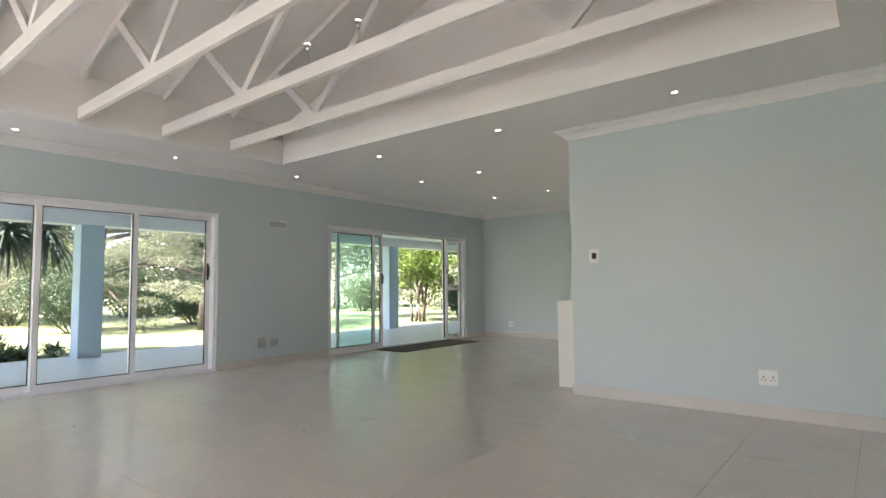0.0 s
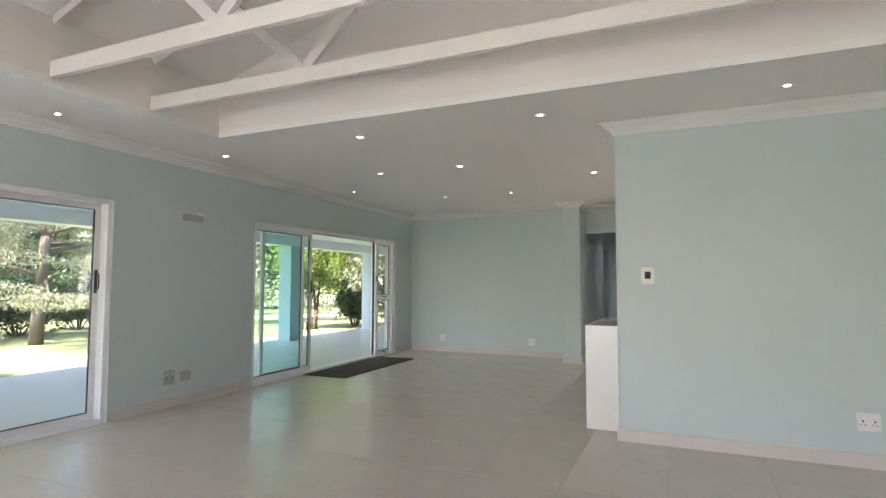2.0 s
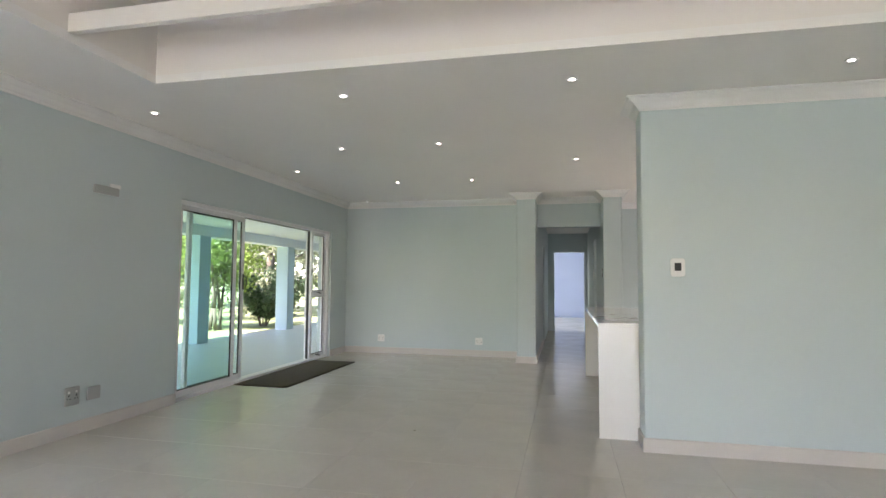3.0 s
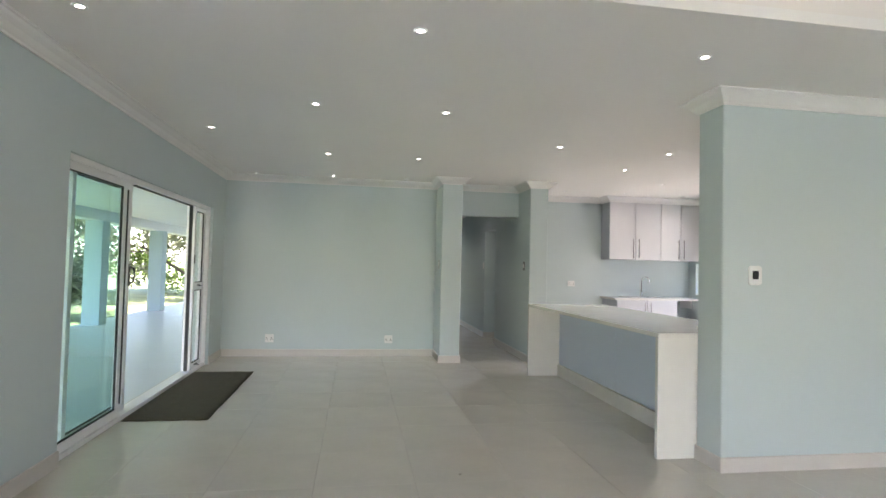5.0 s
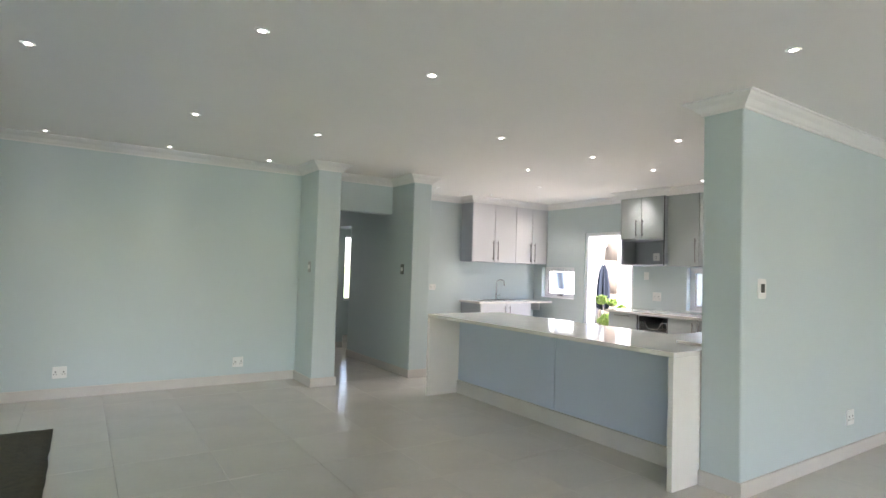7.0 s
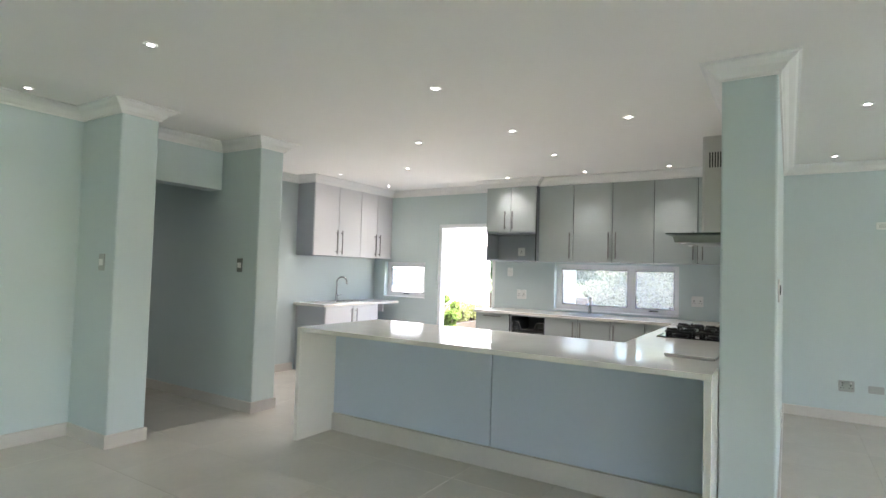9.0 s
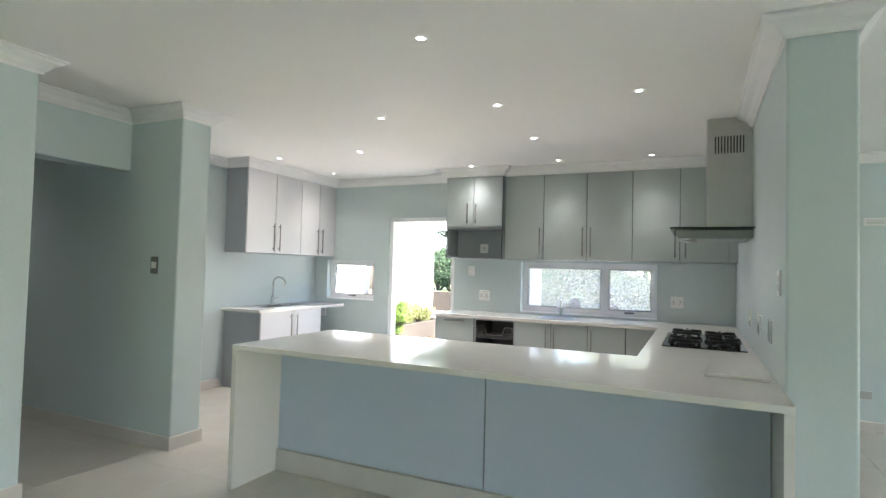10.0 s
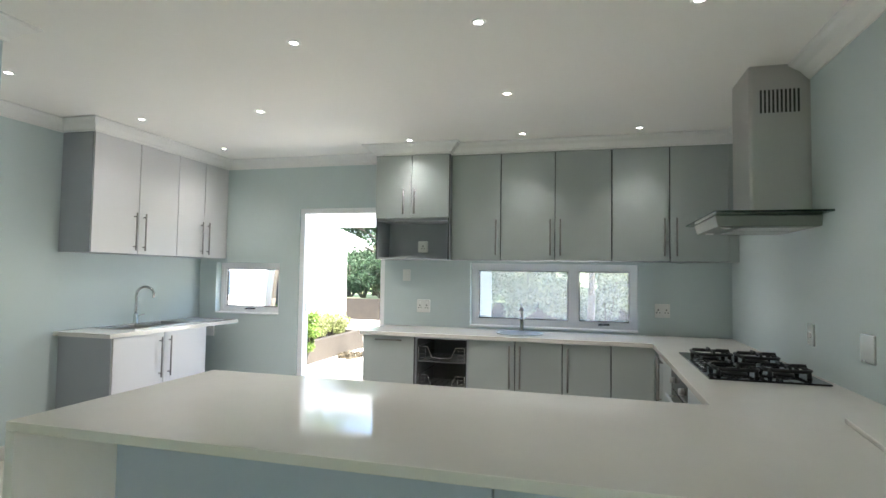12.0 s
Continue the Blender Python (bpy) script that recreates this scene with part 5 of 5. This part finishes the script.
fr = part("window_frame", boxes((3.93, 3.97, 13.17, 13.199, 1.14, 1.60), (4.47, 4.51, 13.17, 13.199, 1.14, 1.60), (3.97, 4.47, 13.17, 13.199, 1.14, 1.18), (3.97, 4.47, 13.17, 13.199, 1.56, 1.60)), ALU, ob, "white window frame")
part("pane", boxes((3.97, 4.47, 13.185, 13.196, 1.18, 1.56)), surface("blue_grey_window_pane", (0.09, 0.11, 0.15), 0.15, var=0.05, bump=0.0), fr, "blue-grey window pane")
pl = thing("planter", "low earth-coloured planter against the white wall", "planter", (0, 0, -0.06))
part("kerb_wall", boxes((4.9, 7.3, 12.1, 12.24, 0, 0.36)), EARTH, pl)
part("kerb_wall", boxes((4.9, 5.04, 12.24, 13.18, 0, 0.36)), EARTH, pl)
part("kerb_wall", boxes((7.16, 7.3, 12.24, 13.18, 0, 0.36)), EARTH, pl)
part("soil", boxes((5.04, 7.16, 12.24, 13.18, 0, 0.28)), EARTH, pl)
for k, (x, y) in enumerate(((6.2, 12.5), (6.55, 12.45), (6.9, 12.5), (6.0, 12.85), (6.45, 12.9), (6.9, 12.9))):
    shrub("pale yellow-green shrub in the planter", x, y, 0.5, 0.34, LEAF_STRAW, 201 + 2 * k, 1800, 0.05, 0.2)
for k, (x, y) in enumerate(((9.2, 12.9), (10.4, 12.2), (9.8, 11.0))):
    gp = thing("grass_tuft", "pale dry grass tuft on the yard paving", "plant", (x, y, -0.06))
    bm = bmesh.new()
    blades(bm, (0, 0, 0), 50, 0.4, 0.015, rng, (0.4, 1.4), 0.5)
    part("leaves", bm, LEAF_STRAW, gp)
solid("wall_retaining", boxes((13.5, 13.8, -4.0, 24.0, -0.12, 0.62)), EARTH, "brown earth-coloured retaining wall", group="")
solid("ground_bank", boxes((13.8, 60.0, -12.0, 24.0, -0.1, 0.52)), LAWN, "raised grass bank behind the yard")
for k, (x, y, h, s) in enumerate(((16.5, 15.6, 5.0, 2.3), (17.0, 12.0, 5.5, 2.4), (18.5, 8.6, 5.2, 2.4), (19.5, 10.6, 6.0, 2.6), (19.0, 5.0, 5.5, 2.6), (17.5, 18.0, 6.0, 3.0))):
    tree("leafy green tree on the bank behind the yard", x, y, h, s, LEAF_DARK if k < 2 else LEAF_PALE, 301 + 3 * k, 16000, 0.11, 0.12, 0.08, limbs=13, z0=0.6, slim=0.6)
for k, (x, y) in enumerate(((14.6, 14.6), (14.8, 13.2), (15.0, 16.0), (14.9, 11.4), (14.7, 15.3), (14.6, 13.9), (14.9, 12.3))):
    shrub("green shrub above the retaining wall", x, y, 1.5, 0.9, LEAF_DARK, 401 + 2 * k, 5000, 0.08, 0.6)
dl = tagged(thing("door_5", "white back door leaf swung open outside", "door", (2.47, 9.66, 0.0), "", -75), kind="structure")
part("door_leaf", boxes((0.0, 1.04, -0.02, 0.02, 0.01, 2.08), bevel=0.003), OUTWHITE, dl)
part("lever_handle", rod(rod(bmesh.new(), (0.98, -0.02, 1.03), (0.98, -0.07, 1.03), 0.009), (0.98, -0.07, 1.03), (0.87, -0.07, 1.03), 0.009), STEEL, dl)
# two trees added at the yard's side to throw dappled shade on it
tree("slender leafy tree added to dapple the yard with shade", 10.6, 4.6, 6.5, 2.3, LEAF_LIME, 501, 12000, 0.12, 0.12, 0.35, limbs=12, z0=-0.06, slim=0.6)
tree("slender leafy tree added to dapple the yard with shade", 11.6, 7.6, 6.0, 2.0, LEAF_PALE, 511, 12000, 0.11, 0.11, 0.35, limbs=12, z0=-0.06, slim=0.5)
for k, (x, y) in enumerate(((12.6, 7.2), (12.4, 8.4), (12.7, 9.5), (12.5, 10.6), (12.8, 6.0))):
    shrub("pale green hedge bush along the yard edge", x, y, 2.3, 1.1, LEAF_PALE, 601 + 2 * k, 7000, 0.09, -0.06)
tree("smooth brown-barked tree in the planter", 5.50, 12.9, 4.6, 1.3, LEAF_LIME, 701, 5000, 0.11, 0.24, 0.6, limbs=8, z0=0.2)
shrub("leafy green shrub in front of the folded umbrella", 4.58, 11.95, 1.15, 0.34, LEAF_LIME, 731, 5000, 0.06, -0.06, slim=0.6)
um = thing("garden_umbrella", "folded blue garden umbrella standing on the yard paving", "umbrella", (4.6, 12.28, -0.06))
# almost black blue: the tree shade it stands in is put into the cloth
BLUECLOTH = surface("shaded_blue_canvas", (0.0025, 0.008, 0.02), 0.8, var=0.15, scale=6, fine=150, bump=0.2)
part("pole", rod(bmesh.new(), (0, 0, 0), (0, 0, 1.78), 0.018), ALU, um)
bm = bmesh.new()
rings = []
for r, z in ((0.035, 0.72), (0.10, 0.77), (0.115, 0.95), (0.10, 1.3), (0.06, 1.62), (0.018, 1.73)):
    rings.append([bm.verts.new(((r * (1 + 0.35 * math.cos(k * math.pi))) * math.cos(k * math.pi / 8), (r * (1 + 0.35 * math.cos(k * math.pi))) * math.sin(k * math.pi / 8), z)) for k in range(16)])
for a, b in zip(rings, rings[1:]):
    for k in range(16):
        bm.faces.new((a[k], a[(k + 1) % 16], b[(k + 1) % 16], b[k]))
bm.faces.new(rings[0][::-1]), bm.faces.new(rings[-1])
part("canopy", bm, BLUECLOTH, um, "folded blue canvas canopy")
rng = np.random.default_rng(909)
# dry litter, thickened so its dark leaves double as dappled shade on the paving
litter = [((rng.uniform(5.5, 10.5), rng.uniform(9.6, 12.05), -0.045), rng.uniform(0.12, 0.4)) for _ in range(70)]
v, f = leaves(litter, 11000, 0.075, rng, 0.0, 0.6, 0.02)
me = bpy.data.meshes.new("leaf_litter")
me.from_pydata(v.tolist(), [], f.tolist())
me.materials.append(surface("dry_leaf_and_shade", (0.07, 0.055, 0.03), 0.8, var=0.2, island=0.5, bump=0.0))
tagged(new("leaf_litter", me), "brown leaf litter on the yard paving, doubling as dappled shade", "leaf litter", kind="stuff")


# ---- floor tiles, laid last ----
TS, JT = 0.638, 0.0006
X00, Y00 = -4.775, 8.06


def tile_mesh(w, d):
    bm = bmesh.new()
    c = 0.0006
    lo = [bm.verts.new((x, y, -0.008)) for x, y in ((JT, JT), (w - JT, JT), (w - JT, d - JT), (JT, d - JT))]
    mi = [bm.verts.new((v.co.x, v.co.y, -c)) for v in lo]
    hi = [bm.verts.new((x, y, 0.0)) for x, y in ((JT + c, JT + c), (w - JT - c, JT + c), (w - JT - c, d - JT - c), (JT + c, d - JT - c))]
    for a, b in ((lo, mi), (mi, hi)):
        for i in range(4):
            bm.faces.new((a[i], a[(i + 1) % 4], b[(i + 1) % 4], b[i]))
    bm.faces.new(hi)
    return mesh("floor_tile", bm, TILE)


floor_ob = bpy.data.objects["floor"]
kept = {}
rest = bmesh.new()
count = 0
for i in range(-3, 13):
    for j in range(-19, 24):
        x0, y0 = X00 + i * TS, Y00 + j * TS
        x1, y1 = x0 + TS, y0 + TS
        a, b = max(x0, WX - 0.10), min(x1, EX + 0.0)
        c, d = max(y0, SY), y1
        if b - a < 0.03 or d - c < 0.03 or c > 22.5:
            continue
        if y0 > KY and (x1 < PA0 - 0.3 or (x0 > PA1 + 0.2 and y0 > 14.9)) and y0 < 16.6:
            continue
        size = (round(b - a, 4), round(d - c, 4))
        if count < 300 and 0.6 < c < 12.6:
            if size not in kept:
                kept[size] = tile_mesh(*size)
            t = new("tile", kept[size])
            t.parent = floor_ob
            t.location = (a, c, 0.0006 * math.sin(i * 12.9 + j * 7.7))
            count += 1
        else:
            v = [rest.verts.new(p) for p in ((a + JT, c + JT, 0), (b - JT, c + JT, 0), (b - JT, d - JT, 0), (a + JT, d - JT, 0))]
            w = [rest.verts.new(p.co + Vector((0, 0, -0.008))) for p in v]
            rest.faces.new(v)
            for k in range(4):
                rest.faces.new((v[k], w[k], w[(k + 1) % 4], v[(k + 1) % 4]))
me = mesh("tile_field", rest, TILE)
tf = tagged(new("tile_field", me), "cream porcelain tiles beyond the walked floor", kind="stuff")
tf.parent = floor_ob
